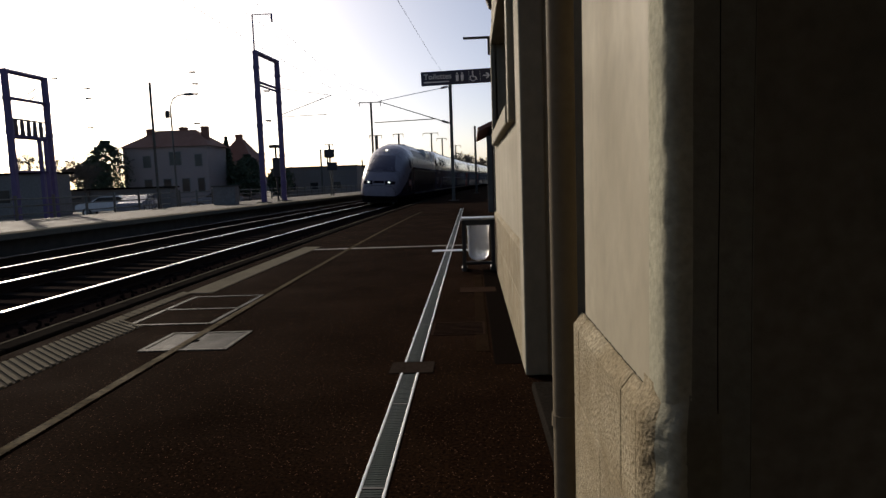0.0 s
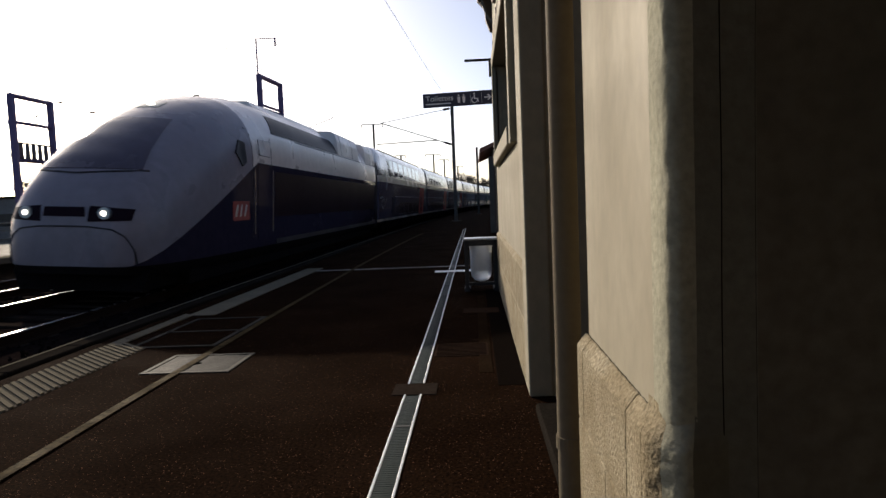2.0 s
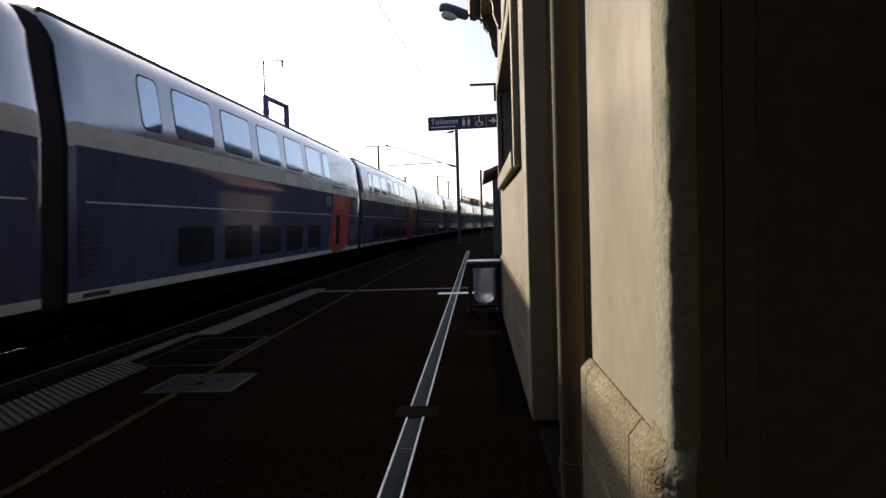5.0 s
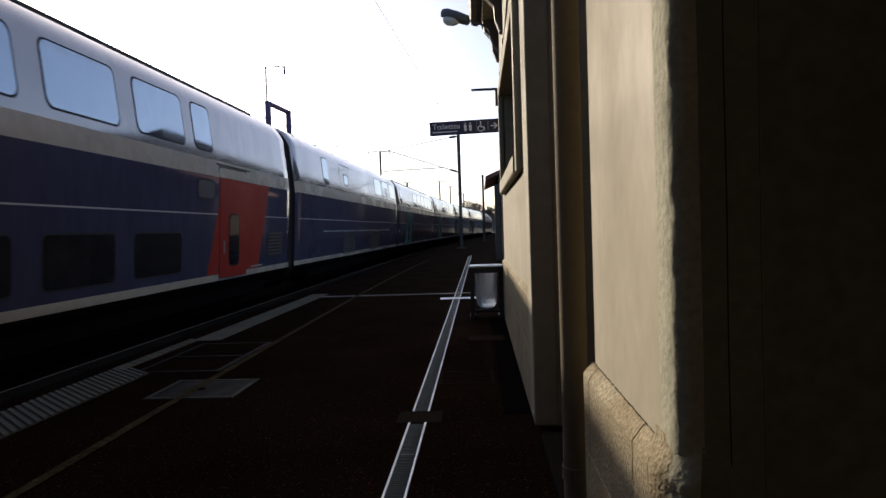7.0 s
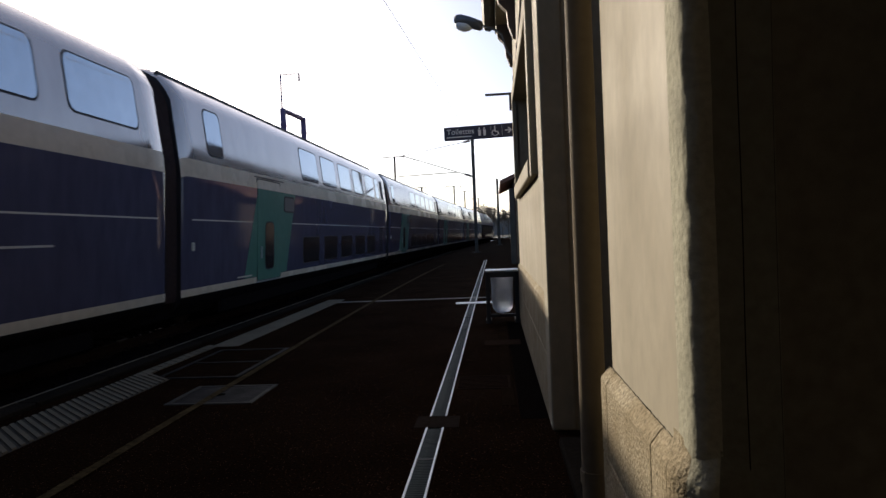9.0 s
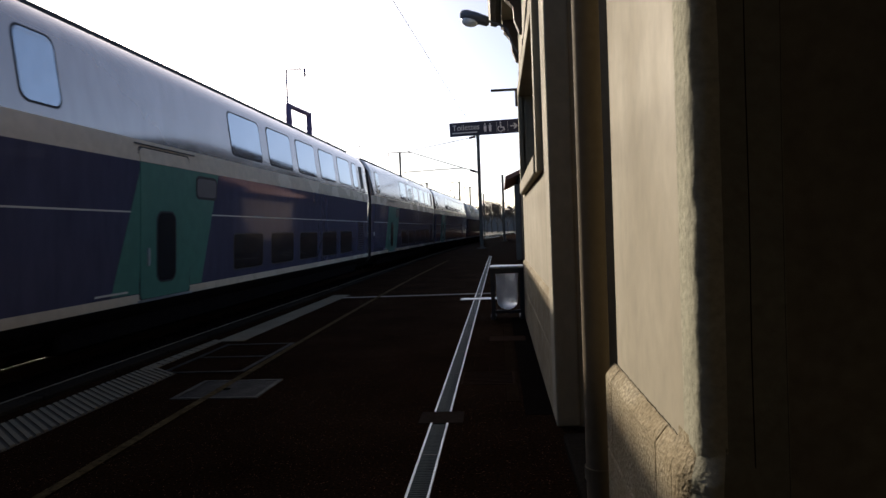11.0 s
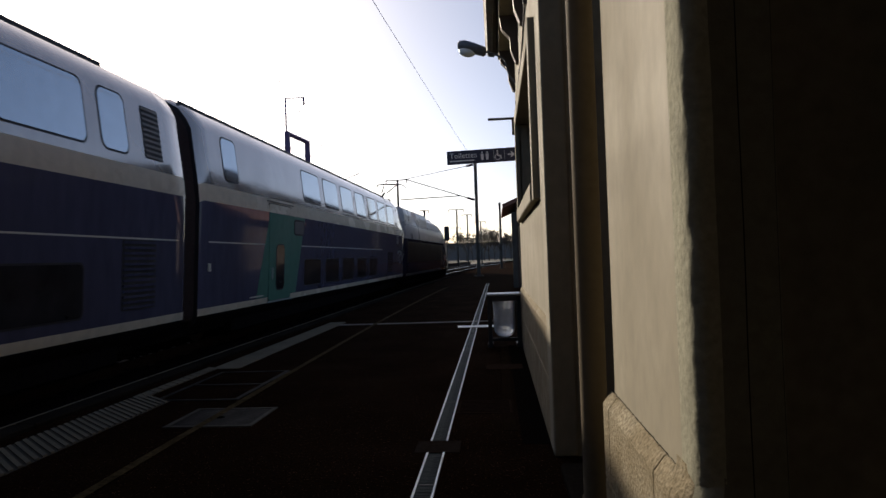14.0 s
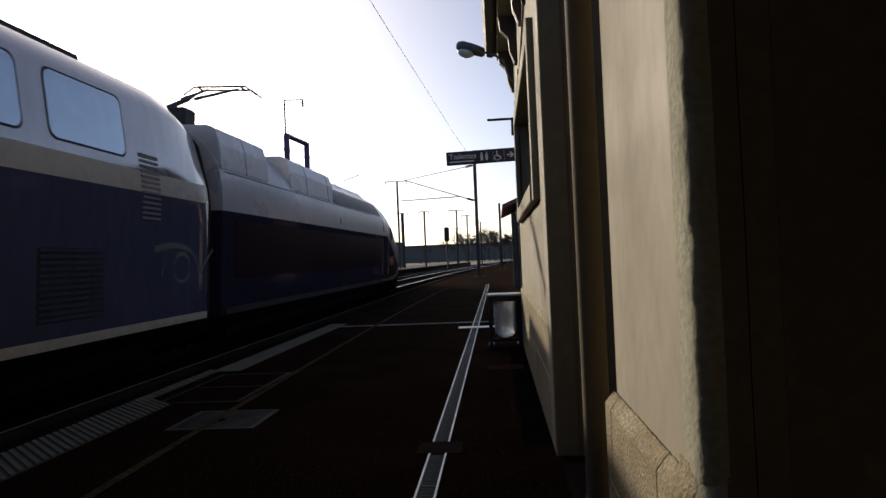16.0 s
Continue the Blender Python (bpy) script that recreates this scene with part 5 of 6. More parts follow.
def trailer(length, label, bogies=True, ducted=True, low_end=0):
    car = base("train_car", label=label, category="train car", group="cars of the train")
    h = length / 2 - 0.26
    bm = B()
    prof = SIDE + [(-x, z) for x, z in reversed(SIDE[:-1])]
    mats = SIDE_MATS + SIDE_MATS[::-1]
    ys_ = [-h, -h + 0.12] + [-h + 0.5 + 0.45 * k for k in range(5)] + [-h + 3.4 + (2 * h - 6.8) * k / 6 for k in range(7)] + [h - 2.3 + 0.45 * k for k in range(5)] + [h - 0.12, h]
    rings = []
    for y in ys_:
        s = 0.975 if abs(y) == h else 1.0
        # the end that meets a power car comes down to its height
        drop = max(0.0, 1 - (h - y * low_end) / 1.2) ** 1.5 if low_end else 0.0
        rings.append([bm.verts.new((x * s * (1 - 0.12 * drop * max(0.0, z - 3.0)), y, 0.36 + (z - 0.36) * (1 - (1 - s) * 0.6) - 0.2 * drop * max(0.0, z - 3.0))) for x, z in prof])
    for r0, r1 in itertools.pairwise(rings):
        for k in range(len(prof) - 1):
            bm.faces.new((r0[k], r0[k + 1], r1[k + 1], r1[k])).material_index = mats[k]
        bm.faces.new((r0[-1], r0[0], r1[0], r1[-1])).material_index = 3
    for r_ in (rings[0], rings[-1]):
        bm.faces.new(r_).material_index = 5
    part("body", bm, [BLUE, CREAM, LOGO_WHITE, UNDERFRAME, SILVER, RUBBER], car, smooth=True)
    la, lb = -h + (5.3 if low_end < 0 else 0.3), h - (5.5 if low_end > 0 else 0.3)
    skin("white_line", [(la, 1.84), (lb, 1.84), (lb, 1.862), (la, 1.862)], LOGO_WHITE, car, 0.002)
    inset = [(x * 0.93, 0.6 + (z - 0.6) * 0.965) for x, z in SIDE[1:]]
    ring = inset + [(-x, z) for x, z in reversed(inset[:-1])]
    for a in (-length / 2 - 0.01, h - 0.03):
        bm = B()
        rings = []
        for k in range(8):
            s = 1.0 - 0.035 * (k % 2)
            low = 0.2 if low_end * a > 0 else 0.0
            rings.append([bm.verts.new((x * s * (1 - 0.35 * low * max(0.0, z - 3.0)), a + 0.043 * k, 0.5 + (z - 0.5) * s + 0.02 - low * max(0.0, z - 3.0))) for x, z in ring])
        for r0, r1 in itertools.pairwise(rings):
            for k in range(len(ring)):
                q = (k + 1) % len(ring)
                bm.faces.new((r0[k], r0[q], r1[q], r1[k]))
        bm.faces.new(rings[0]), bm.faces.new(rings[-1])
        part("gangway_bellows", bm, BELLOWS, car, "dark ribbed gangway bellows")
    bm = B()
    box(bm, -1.34, 1.34, -length / 2 + 1.9, length / 2 - 1.9, 0.13, 0.5, 0.05)
    part("underfloor", bm, UNDERFRAME, car)
    for s in (-1, 1) if ducted else ():
        bm = B()
        box(bm, s * 0.93 - 0.035, s * 0.93 + 0.035, -h + (2.4 if low_end < 0 else 0.1), h - (2.9 if low_end > 0 else 1.6), 4.11, 4.24, 0.02)
        part("roof_duct", bm, RUBBER, car, "dark cable duct along the roof")
    if bogies:
        bogie(car, length / 2)
    return car


def first_class(length, logo):
    car = trailer(length, "double-deck car, blue and silver with a red door", low_end=-1 if logo else 0)
    f, r_ = -length / 2, length / 2
    door_unit(car, r_ - 4.8, RED, (r_ - 5.35, r_ - 4.6, r_ - 1.97, r_ - 2.65), r_ - 4.34, r_ - 5.78)
    if logo:
        for k in range(7):
            upper_window(car, f + 3.55 + 1.985 * k, f + 5.06 + 1.985 * k)
        for k in range(5):
            lower_window(car, f + 7.08 + 1.98 * k, f + 8.52 + 1.98 * k)
        emblem(car, f + 0.84)
        louvre(car, f + 2.39, f + 2.92, 2.17, 3.17, LOUVRE)
        louvre(car, f + 4.37, f + 5.28, 0.9, 1.82, BLUE)
        skin("hatch_line", [(f + 1.09, 1.9), (f + 1.105, 1.9), (f + 1.105, 2.54), (f + 1.09, 2.54)], RUBBER, car, 0.003)
        skin("hatch_line", [(f + 1.09, 2.56), (f + 1.105, 2.56), (f + 1.105, 3.13), (f + 1.09, 3.13)], RUBBER, car, 0.003)
        skin("hatch_line", [(f + 0.3, 3.13), (f + 2.3, 3.13), (f + 2.3, 3.145), (f + 0.3, 3.145)], RUBBER, car, 0.003)
    else:
        for k in range(5):
            upper_window(car, f + 3.12 + 1.99 * k, f + 4.62 + 1.99 * k)
            lower_window(car, f + 3.05 + 1.96 * k, f + 4.5 + 1.96 * k)
        upper_window(car, f + 2.05, f + 2.62)
        upper_window(car, r_ - 5.72, r_ - 5.0)
        louvre(car, f + 0.4, f + 0.9, 0.9, 1.6, BLUE)
        louvre(car, r_ - 2.06, r_ - 0.94, 0.95, 1.5, STRIP_GREY)
        skin("marking", [(f + 0.5, 0.63), (f + 1.1, 0.63), (f + 1.1, 0.69), (f + 0.5, 0.69)], RUBBER, car, 0.003)
    skin("step_plate", [(r_ - 3.1, 0.76), (r_ - 2.4, 0.76), (r_ - 2.4, 0.785), (r_ - 3.1, 0.785)], LOGO_WHITE, car, 0.012)
    skin("panel_joint", [(r_ - 1.9, 1.5), (r_ - 0.9, 1.5), (r_ - 0.9, 1.51), (r_ - 1.9, 1.51)], RUBBER, car, 0.003)
    return car


def second_class(length, logo, first_=6.58, many=5, pitch=1.95):
    car = trailer(length, "double-deck car, blue and silver with a green door", low_end=1 if logo else 0)
    f, r_ = -length / 2, length / 2
    door_unit(car, f + 3.4, GREEN, (f + 2.73, f + 3.45, f + 5.85, f + 5.22), f + 3.84, f + 5.02)
    upper_window(car, f + 1.27, f + 1.89)
    skin("step_plate", [(f + 2.4, 0.76), (f + 3.1, 0.76), (f + 3.1, 0.785), (f + 2.4, 0.785)], LOGO_WHITE, car, 0.012)
    skin("marker", shape(f + 0.54, f + 0.62, 1.34, 1.48, 0.025), LOGO_WHITE, car, 0.02)
    for k in range(many):
        upper_window(car, f + first_ + pitch * k, f + first_ + 1.49 + pitch * k)
        if k < 5:
            lower_window(car, f + first_ - 0.06 + pitch * k, f + first_ + 1.38 + pitch * k)
    if logo:
        emblem(car, r_ - 2.1)
        louvre(car, r_ - 2.47, r_ - 1.92, 2.15, 3.1, LOUVRE)
        louvre(car, r_ - 4.52, r_ - 3.3, 0.9, 1.75, BLUE)
    else:
        upper_window(car, f + 16.25, f + 16.83)
        louvre(car, f + 17.25, f + 17.75, 3.0, 3.76, LOUVRE)
        louvre(car, f + 16.63, f + 17.5, 0.87, 1.83, BLUE)
    return car


def bar_car(length):
    car = trailer(length, "double-deck buffet car, blue and silver with few windows", True, False)
    f, r_ = -length / 2, length / 2
    upper_window(car, f + 3.3, f + 3.95)
    for k in range(3):
        upper_window(car, f + 12.18 + 2.04 * k, f + 13.68 + 2.04 * k, 3.1, 3.8)
    oval = shape(f + 6.12, f + 6.76, 3.13, 3.46, 0.13)
    seal = skin("window_seal", band(oval, 0.04), RUBBER, car, 0.003)
    skin("pane", oval, MIRROR_GLASS, seal, 0.007)
    for a in (f + 5.58, f + 6.95):
        for z0, z1 in ((1.9, 2.54), (2.86, 3.7)):
            skin("panel_joint", [(a, z0), (a + 0.015, z0), (a + 0.015, z1), (a, z1)], RUBBER, car, 0.003)
    skin("panel_joint", [(f + 5.65, 3.78), (f + 7.25, 3.78), (f + 7.25, 3.8), (f + 5.65, 3.8)], RUBBER, car, 0.004)
    skin("panel_joint", [(f + 7.55, 3.21), (f + 8.1, 3.21), (f + 8.1, 3.23), (f + 7.55, 3.23)], RUBBER, car, 0.004)
    louvre(car, f + 5.77, f + 7.75, 0.7, 1.42, STRIP_GREY)
    louvre(car, f + 10.87, f + 12.96, 0.7, 1.42, STRIP_GREY)
    for a, b in ((3.06, 5.49), (5.63, 8.0), (8.18, 10.61), (10.8, 13.1), (13.38, 15.85)):
        skin("step_line", [(f + a, 1.48), (f + b, 1.48), (f + b, 1.505), (f + a, 1.505)], LOGO_WHITE, car, 0.006)
    skin("panel_joint", [(f + 5.56, 0.75), (f + 5.575, 0.75), (f + 5.575, 1.48), (f + 5.56, 1.48)], RUBBER, car, 0.003)
    skin("panel_joint", [(f + 8.08, 0.75), (f + 8.095, 0.75), (f + 8.095, 1.48), (f + 8.08, 1.48)], RUBBER, car, 0.003)
    for k in range(7):
        bm = B()
        y = f + 1.5 + 2.3 * k
        box(bm, 0.72, 0.96, y, y + 0.26, 4.08, 4.23, 0.05)
        part("roof_vent", bm, RUBBER, car)
    return car


# d from the nose, half width, top, height where the side starts to turn in
TIP = 10.0
NOSE = [(0.0, 0.5, 1.35, 0.85), (0.05, 0.78, 1.55, 0.86), (0.15, 0.98, 1.78, 0.9), (0.35, 1.13, 2.05, 0.95), (0.7, 1.25, 2.38, 1.05), (1.2, 1.33, 2.72, 1.25), (1.8, 1.38, 3.05, 1.55), (2.5, 1.42, 3.38, 1.9), (3.3, 1.44, 3.66, 2.2), (4.2, 1.45, 3.88, 2.45), (5.2, 1.45, 4.02, 2.6), (6.5, 1.45, 4.08, 2.65), (9.0, 1.45, 4.08, 2.65), (12.5, 1.45, 4.08, 2.65), (16.5, 1.45, 4.08, 2.65), (20.6, 1.45, 4.08, 2.65), (20.75, 1.42, 4.05, 2.65)]


def nose_at(d):
    for a, b in itertools.pairwise(NOSE):
        if a[0] <= d <= b[0]:
            f = (d - a[0]) / (b[0] - a[0])
            return [p + (q - p) * f for p, q in zip(a[1:], b[1:])]
    return NOSE[-1][1:]


def hull_x(d, z):
    w, top, turn_ = nose_at(d)
    if z <= turn_:
        return w
    s = min(1.0, (z - turn_) / (top - turn_))
    return w * (1 - s ** 2.3) ** (1 / 2.3)


def hull_skin(name, outline, mat, parent, proud=0.006, label=""):
    if len(outline) != 4:
        return flanks(name, outline, lambda y, z: hull_x(y + TIP, z), mat, parent, proud, label, 0.02)
    a, b, c, e = [Vector(p) for p in outline]
    made = []
    for s in (1, -1):
        bm = B()
        sheets = []
        for off in (proud, -0.02):
            sheet = []
            for v in range(9):
                row = []
                for u in range(5):
                    y, z = a.lerp(b, u / 4).lerp(e.lerp(c, u / 4), v / 8)
                    row.append(bm.verts.new((s * (hull_x(y + TIP, z) + off), y, z)))
                sheet.append(row)
            sheets.append(sheet)
            for r0, r1 in itertools.pairwise(sheet):
                for k in range(4):
                    bm.faces.new((r0[k], r0[k + 1], r1[k + 1], r1[k]))
        top, low = sheets
        rim = [(v, 0) for v in range(8)] + [(8, u) for u in range(4)] + [(v, 4) for v in range(8, 0, -1)] + [(0, u) for u in range(4, 0, -1)]
        for (i, j), (k, l) in zip(rim, rim[1:] + rim[:1]):
            bm.faces.new((top[i][j], top[k][l], low[k][l], low[i][j]))
        made.append(part(name, bm, mat, parent, label))
    return made[0]


def on_front(x, z, proud):
    """The place on the sloping front that has this x and z."""
    lo, hi = 0.0, 6.4
    for _ in range(26):
        d = (lo + hi) / 2
        if nose_at(d)[1] > z and hull_x(d, z) >= abs(x):
            hi = d
        else:
            lo = d
    steep = 0.9 if z < 1.6 else 0.6
    return Vector((x * (1 + 0.4 * proud), hi - TIP - proud * steep, z + proud * (1 - steep)))


def front_skin(name, corners, mat, parent, proud=0.01, label="", cells=10):
    """A panel hugging the sloping front, between four corners of (x, z), given round its edge."""
    a, b, c, e = [Vector(p) for p in corners]
    bm = B()
    grid_ = [[bm.verts.new(on_front(*(a.lerp(b, u / cells).lerp(e.lerp(c, u / cells), v / cells)), proud)) for u in range(cells + 1)] for v in range(cells + 1)]
    for r0, r1 in itertools.pairwise(grid_):
        for k in range(cells):
            bm.faces.new((r0[k], r0[k + 1], r1[k + 1], r1[k]))
    rim = [f for f in bm.faces]
    bmesh.ops.recalc_face_normals(bm, faces=rim)
    bmesh.ops.solidify(bm, geom=rim, thickness=0.02)
    return part(name, bm, mat, parent, label, smooth=True)


def front_line(name, points, r, mat, parent, label=""):
    bm = B()
    tube(bm, [on_front(x, z, 0.004) for x, z in points], r, seg=6)
    return part(name, bm, mat, parent, label)


def power_car(label):
    car = base("power_car", label=label, category="locomotive", group="power cars of the train")
    bm = B()
    rings = []
    for d, w, top, turn_ in NOSE:
        half = [(w * 0.9, 0.34), (w * 0.985, 0.48)] + [(w, 0.6 + (turn_ - 0.6) * k / 5) for k in range(6)]
        for k in range(1, 11):
            a = radians(9 * k)
            half.append((w * math.cos(a) ** (2 / 2.3) if k < 10 else 0.0, turn_ + (top - turn_) * math.sin(a) ** (2 / 2.3)))
        lift = 0.12 * max(0.0, 1 - d / 1.2)
        half = [(x, z + (lift if z < 0.6 else 0)) for x, z in half]
        ring = half + [(-x, z) for x, z in reversed(half[:-1])]
        rings.append([bm.verts.new((x, d - TIP + (0.0 if d > 2 else 0.10 * (1 - d / 2) * max(0, (0.95 - z)) ), z)) for x, z in ring])
    for r0, r1 in itertools.pairwise(rings):
        for k in range(len(r0)):
            bm.faces.new((r0[k], r0[(k + 1) % len(r0)], r1[(k + 1) % len(r0)], r1[k]))
    for r_ in (rings[0], rings[-1]):
        bm.faces.new(r_)
    # cut the paint lines into the hull, then paint by place
    up = Vector((0, -1.8, 4.3)).normalized()
    for co, no in (((0, -9.5, 0.72), up), ((0, 0, 2.48), (0, 0, 1)), ((0, 0, 0.58), (0, 0, 1)), ((0, 0, 3.12), (0, 0, 1)), ((0, -5.6, 0), (0, 1, 0))):
        bmesh.ops.bisect_plane(bm, geom=list(bm.verts) + list(bm.edges) + list(bm.faces), plane_co=co, plane_no=no)
    for f in bm.faces:
        c = f.calc_center_median()
        low = (c - Vector((0, -9.5, 0.72))).dot(up) < 0 and c.z < 2.48
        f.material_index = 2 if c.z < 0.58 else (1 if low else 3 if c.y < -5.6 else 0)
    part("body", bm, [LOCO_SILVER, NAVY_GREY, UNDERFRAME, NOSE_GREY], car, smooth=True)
    # windscreen, lamps, coupler cover line
    front_skin("windscreen", [(-0.88, 2.14), (0.88, 2.14), (0.68, 3.14), (-0.68, 3.14)], SCREEN_GLASS, car, 0.02, cells=14)
    front_line("wiper_cowl", [(-0.95 + 0.19 * k, 2.06 + 0.012 * abs(k - 5)) for k in range(11)], 0.018, RUBBER, car)
    front_line("nose_joint", [(-1.05, 0.62), (-1.02, 0.85), (-0.92, 1.06), (-0.75, 1.17), (-0.4, 1.215), (0.0, 1.22), (0.4, 1.215), (0.75, 1.17), (0.92, 1.06), (1.02, 0.85), (1.05, 0.62)], 0.014, RUBBER, car)
    front_skin("lamp_band", [(-0.34, 1.37), (0.34, 1.37), (0.32, 1.52), (-0.32, 1.52)], CHARCOAL, car, 0.014)
    for s in (-1, 1):
        unit = front_skin("lamp_unit", [(s * 0.38, 1.29), (s * 0.98, 1.31), (s * 1.0, 1.49), (s * 0.4, 1.54)], CHARCOAL, car, 0.014)
        c = on_front(s * 0.63, 1.42, 0.03)
        bm = B()
        rod(bm, c + Vector((0, 0.05, 0)), c + Vector((0, -0.03, 0)), 0.095, seg=18)
        part("lamp_rim", bm, GALVANISED, unit)
        bm = B()
        rod(bm, c + Vector((0, 0.05, 0)), c + Vector((0, -0.035, 0)), 0.042, seg=16)
        part("headlight", bm, LAMP_GLOW, unit, "lit round headlight")
    front_skin("top_lamp", [(-0.22, 3.42), (0.22, 3.42), (0.2, 3.56), (-0.2, 3.56)], LOGO_WHITE, car, 0.016, "pale top marker lamp")
    c = on_front(0.0, 3.49, 0.03)
    bm = B()
    rod(bm, c, c + Vector((0, -0.03, 0.02)), 0.07, seg=14)
    part("top_light", bm, LAMP_GLOW, car, "small lit top lamp")
    for s in (-1, 1):
        bm = B()
        box(bm, s * 0.8 - 0.05, s * 0.8 + 0.05, -9.2, -9.0, 0.08, 0.55, 0.02)
        part("rail_guard", bm, GALVANISED, car, "pale steel rail guard")
    bm = B()
    prism(bm, [(-1.05, 0.15), (1.05, 0.15), (1.15, 0.5), (-1.15, 0.5)], -9.6, -8.4)
    box(bm, -1.3, 1.3, -8.4, 10.2, 0.12, 0.5, 0.03)
    part("underframe", bm, UNDERFRAME, car)
    # mirror window, cab door, side panels, roof grilles
    hull_skin("cab_window", [(-6.55, 2.62), (-6.3, 2.9), (-6.05, 2.86), (-6.05, 2.45), (-6.25, 2.36)], RUBBER, car, 0.035)
    d = hull_skin("cab_door", shape(-5.3, -4.35, 0.75, 2.44, 0.05), NAVY_GREY, car, 0.008)
    hull_skin("door_seam", shape(-5.21, -4.44, 2.65, 3.01, 0.045), RUBBER, d, 0.009)
    hull_skin("cab_door_upper", shape(-5.2, -4.45, 2.66, 3.0, 0.04), LOCO_SILVER, d, 0.012)
    for y in (-5.5, -4.25):
        hull_skin("handrail", [(y, 0.9), (y + 0.016, 0.9), (y + 0.016, 2.35), (y, 2.35)], SILVER, car, 0.02)
        hull_skin("panel_joint", [(y - 0.12, 0.8), (y - 0.105, 0.8), (y - 0.105, 3.1), (y - 0.12, 3.1)], RUBBER, car, 0.004)
    hull_skin("operator_emblem", shape(-6.75, -5.85, 1.22, 1.62, 0.04), LOGO_RED, car, 0.008, "orange red square emblem")
    for a, w in ((-6.66, 0.2), (-6.4, 0.16), (-6.18, 0.2)):
        hull_skin("emblem_stroke", [(a, 1.3), (a + w * 0.45, 1.3), (a + w, 1.55), (a + w * 0.55, 1.55)], LOGO_WHITE, car, 0.012)
    hull_skin("side_screen", [(-4.1, 1.25), (10.25, 1.25), (10.25, 2.33), (-4.1, 2.33)], CHARCOAL, car, 0.01, "long dark ventilation screen")
    hull_skin("cream_stripe", [(-4.0, 0.58), (10.6, 0.58), (10.6, 0.7), (-4.0, 0.7)], FOOT, car, 0.008)
    hull_skin("gutter_line", [(-5.8, 3.19), (10.6, 3.19), (10.6, 3.21), (-5.8, 3.21)], RUBBER, car, 0.008)
    hull_skin("roof_grille", [(-4.1, 3.24), (3.0, 3.24), (3.0, 3.72), (-3.8, 3.72)], CHARCOAL, car, 0.012, "long dark roof-side grille")
    edge = [(1.375, 3.24), (1.325, 3.7), (1.22, 3.98), (1.08, 4.05)]
    for a, b in ((3.1, 6.85), (8.35, 10.72)):
        bm = B()
        prism(bm, edge + [(-x, z) for x, z in reversed(edge)], a, b)
        bmesh.ops.bevel(bm, geom=list(bm.edges), offset=0.014, segments=2, affect="EDGES")
        part("roof_fairing", bm, LOCO_SILVER, car)
    for a in (3.62, 5.6, 9.55):
        bm = B()
        wide = [(x * 1.003, z * 1.001) for x, z in edge]
        prism(bm, wide + [(-x, z) for x, z in reversed(wide)], a, a + 0.018)
        part("roof_joint", bm, RUBBER, car)
    bm = B()
    half = [(0.72, 3.95), (0.58, 4.1)]
    prism(bm, half + [(-x, z) for x, z in reversed(half)], -3.6, 3.0)
    part("roof_walkway", bm, LOCO_SILVER, car)
    bm = B()
    for k in range(3):
        rod(bm, (0.3, 7.1 + 0.45 * k, 3.9), (0.3, 7.1 + 0.45 * k, 4.06), 0.07, 0.05)
    part("roof_insulators", bm, CERAMIC, car)
    for y in (-5.6, 7.0):
        bogie(car, y)
    return car


def pantograph(car, y, raised):
    """A single-arm collector on the roof of a power car."""
    ob = None
    bm = B()
    box(bm, -0.5, 0.5, y - 0.22, y + 0.22, 4.05, 4.45 if raised else 4.08, 0.03)
    ob = part("pantograph", bm, IRON, car, "raised pantograph" if raised else "folded pantograph")
    knee, head = ((y - 0.9, 4.86), (y - 2.5, 5.46)) if raised else ((y + 0.6, 4.1), (y - 0.5, 4.12))
    bm = B()
    rod(bm, (0, y + (0.1 if raised else -0.35), 4.42 if raised else 4.06), (0, *knee), 0.06, 0.05)
    part("lower_arm", bm, IRON, ob)
    bm = B()
    for s in (-0.35, 0.35):
        rod(bm, (s * 0.4, *knee), (s, *head), 0.035, 0.025)
    part("upper_arm", bm, IRON, ob)
    bm = B()
    for dy in (-0.17, 0.17):
        pts = [(-0.85, head[0] + dy, head[1] - 0.16), (-0.6, head[0] + dy, head[1] + 0.02), (0.6, head[0] + dy, head[1] + 0.02), (0.85, head[0] + dy, head[1] - 0.16)]
        tube(bm, pts, 0.022)
    for s in (-0.5, 0.5):
        rod(bm, (s, head[0] - 0.17, head[1]), (s, head[0] + 0.17, head[1]), 0.02)
    part("collector_head", bm, IRON, ob)


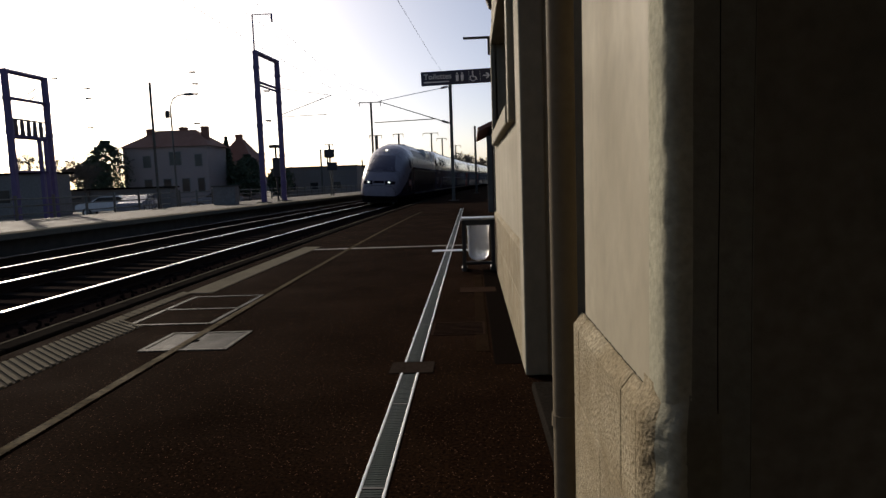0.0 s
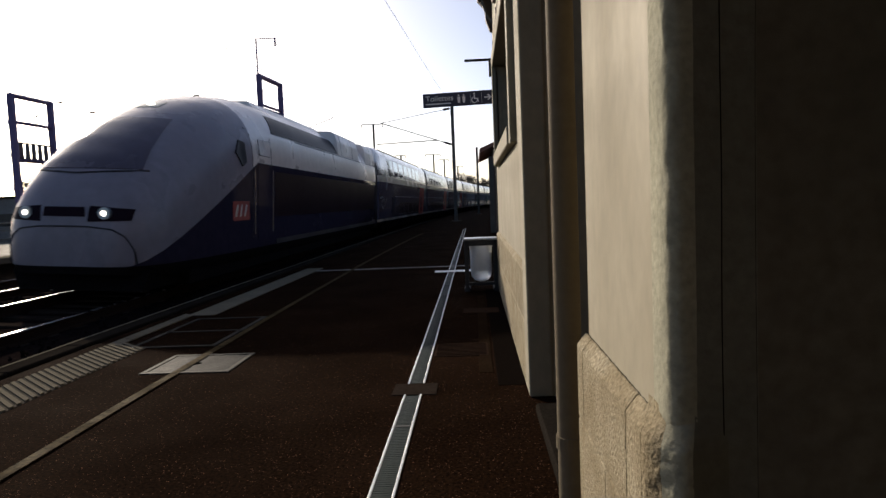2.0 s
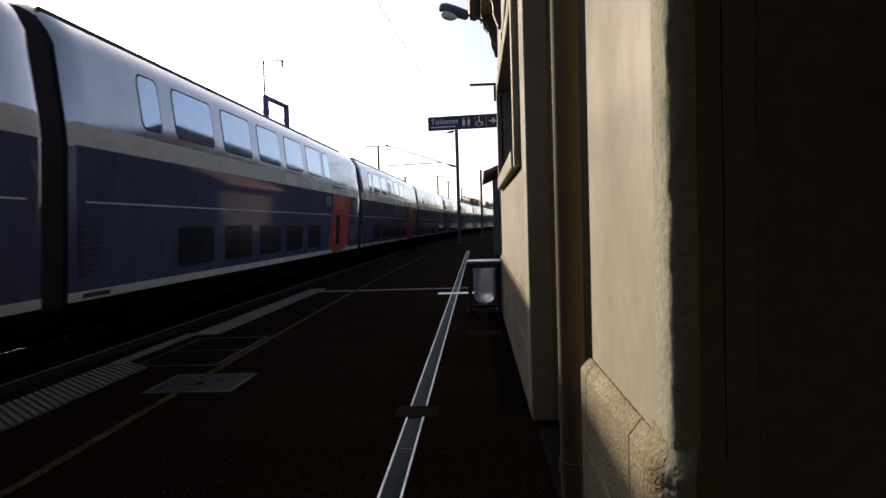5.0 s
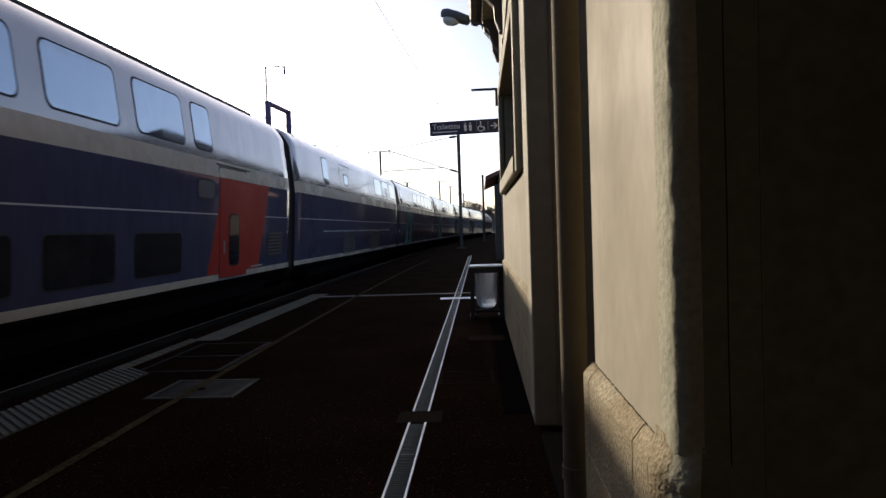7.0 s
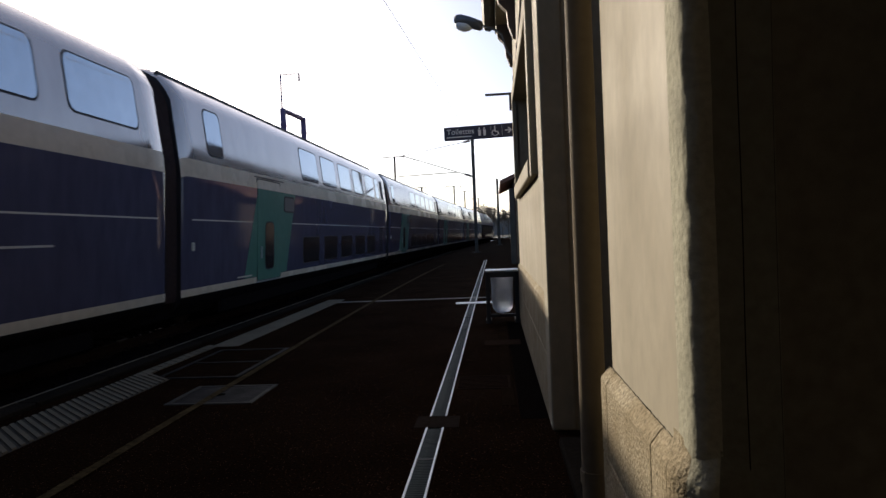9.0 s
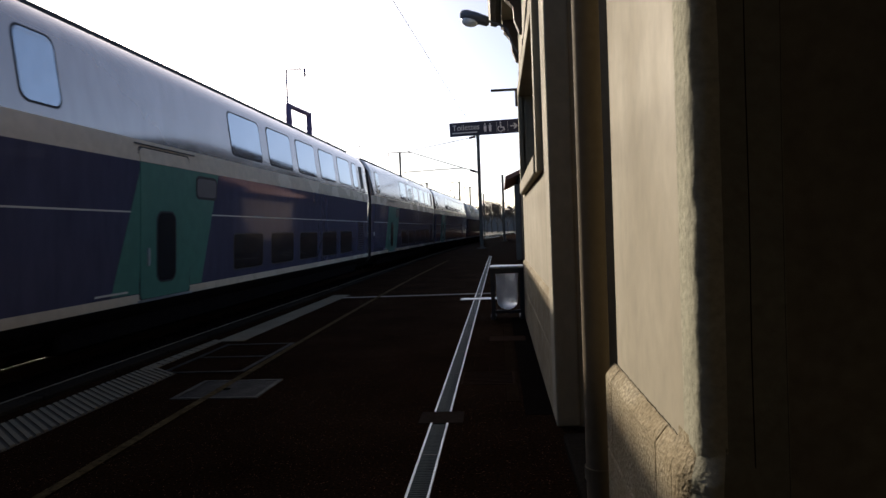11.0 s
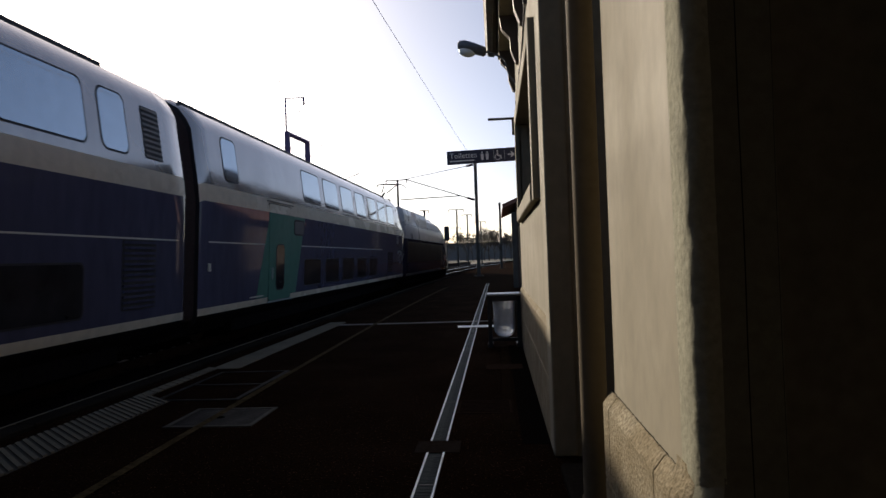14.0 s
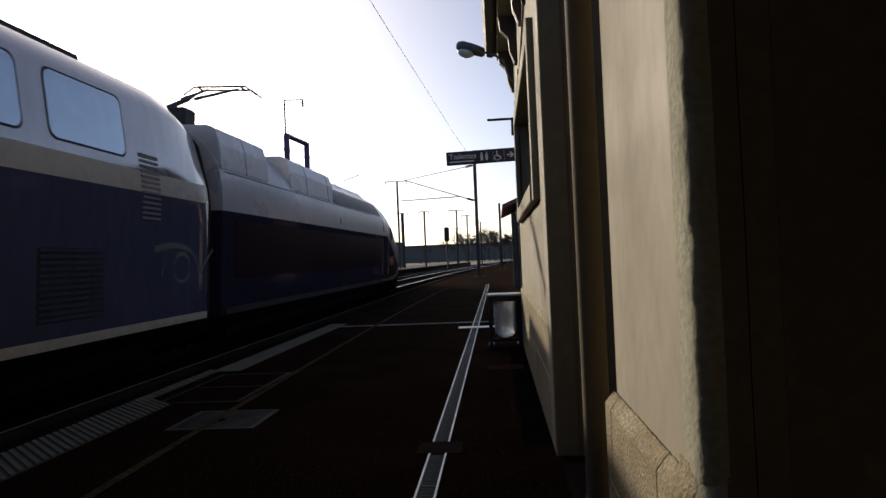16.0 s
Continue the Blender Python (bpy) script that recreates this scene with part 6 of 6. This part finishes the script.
# order from the front; offsets are the gaps between cars, behind the first gap
LONG, SHORT, LOCO = 21.85, 18.7, 22.15
front_loco = power_car("silver and dark blue high-speed power car with lit headlights")
pantograph(front_loco, 7.5, False)
rear_loco = copy_thing(front_loco, Matrix.Identity(4))
rear_loco["label"] = "silver and dark blue high-speed power car at the rear, pantograph raised"
for o in list(rear_loco.children_recursive):
    if o.name.startswith(("pantograph", "lower_arm", "upper_arm", "collector_head")):
        bpy.data.objects.remove(o)
pantograph(rear_loco, 10.2, True)
car_a = first_class(LONG, True)
car_b = first_class(SHORT, False)
car_c = copy_thing(car_b, Matrix.Identity(4))
car_d = bar_car(SHORT)
car_e = second_class(SHORT, False)
car_f = copy_thing(car_e, Matrix.Identity(4))
car_g = second_class(SHORT, False, 6.53, 5, 1.975)
car_h = second_class(LONG, True, 5.95, 7, 1.94)
CARS = [(front_loco, -LOCO, LOCO, False)]
at = 0.0
for c, length in ((car_a, LONG), (car_b, SHORT), (car_c, SHORT), (car_d, SHORT), (car_e, SHORT), (car_f, SHORT), (car_g, SHORT), (car_h, LONG)):
    CARS.append((c, at, length, False))
    at += length
CARS.append((rear_loco, at, LOCO, True))

# how far the first gap has come along the line, second by second
TRAVEL = [(0, -61.61), (0.5, -54.07), (1, -46.46), (1.5, -38.78), (2, -31.04), (2.5, -23.16), (3, -15.38), (3.5, -7.78), (4, -0.21), (4.5, 7.13), (5, 14.32), (5.5, 21.42), (6, 28.43), (6.5, 35.41), (7, 42.31), (7.5, 49.03), (8, 55.57), (8.5, 61.94), (9, 68.11), (9.5, 74.10), (10, 79.97), (10.5, 85.73), (11, 91.41), (11.5, 97.00), (12, 102.50), (12.5, 107.84), (13, 113.11), (13.5, 118.36), (14, 123.69), (14.5, 129.04), (15, 134.34), (15.5, 139.53), (16, 144.71)]


def motions():
    for car, start, length, turned in CARS:
        rows = []
        for t, s in TRAVEL:
            y = start + length / 2 - s
            y0, y1 = y - length / 2 + 2.0, y + length / 2 - 2.0
            x = (axis_x(y0) + axis_x(y1)) / 2
            way = -math.degrees(math.atan((axis_x(y1) - axis_x(y0)) / (y1 - y0)))
            rows.append((t, pose(x + 0.02, y, RAIL_Z + LIFT, 0, -CANT if turned else CANT, way + (180 if turned else 0))))
        walk(car, rows)


motions()
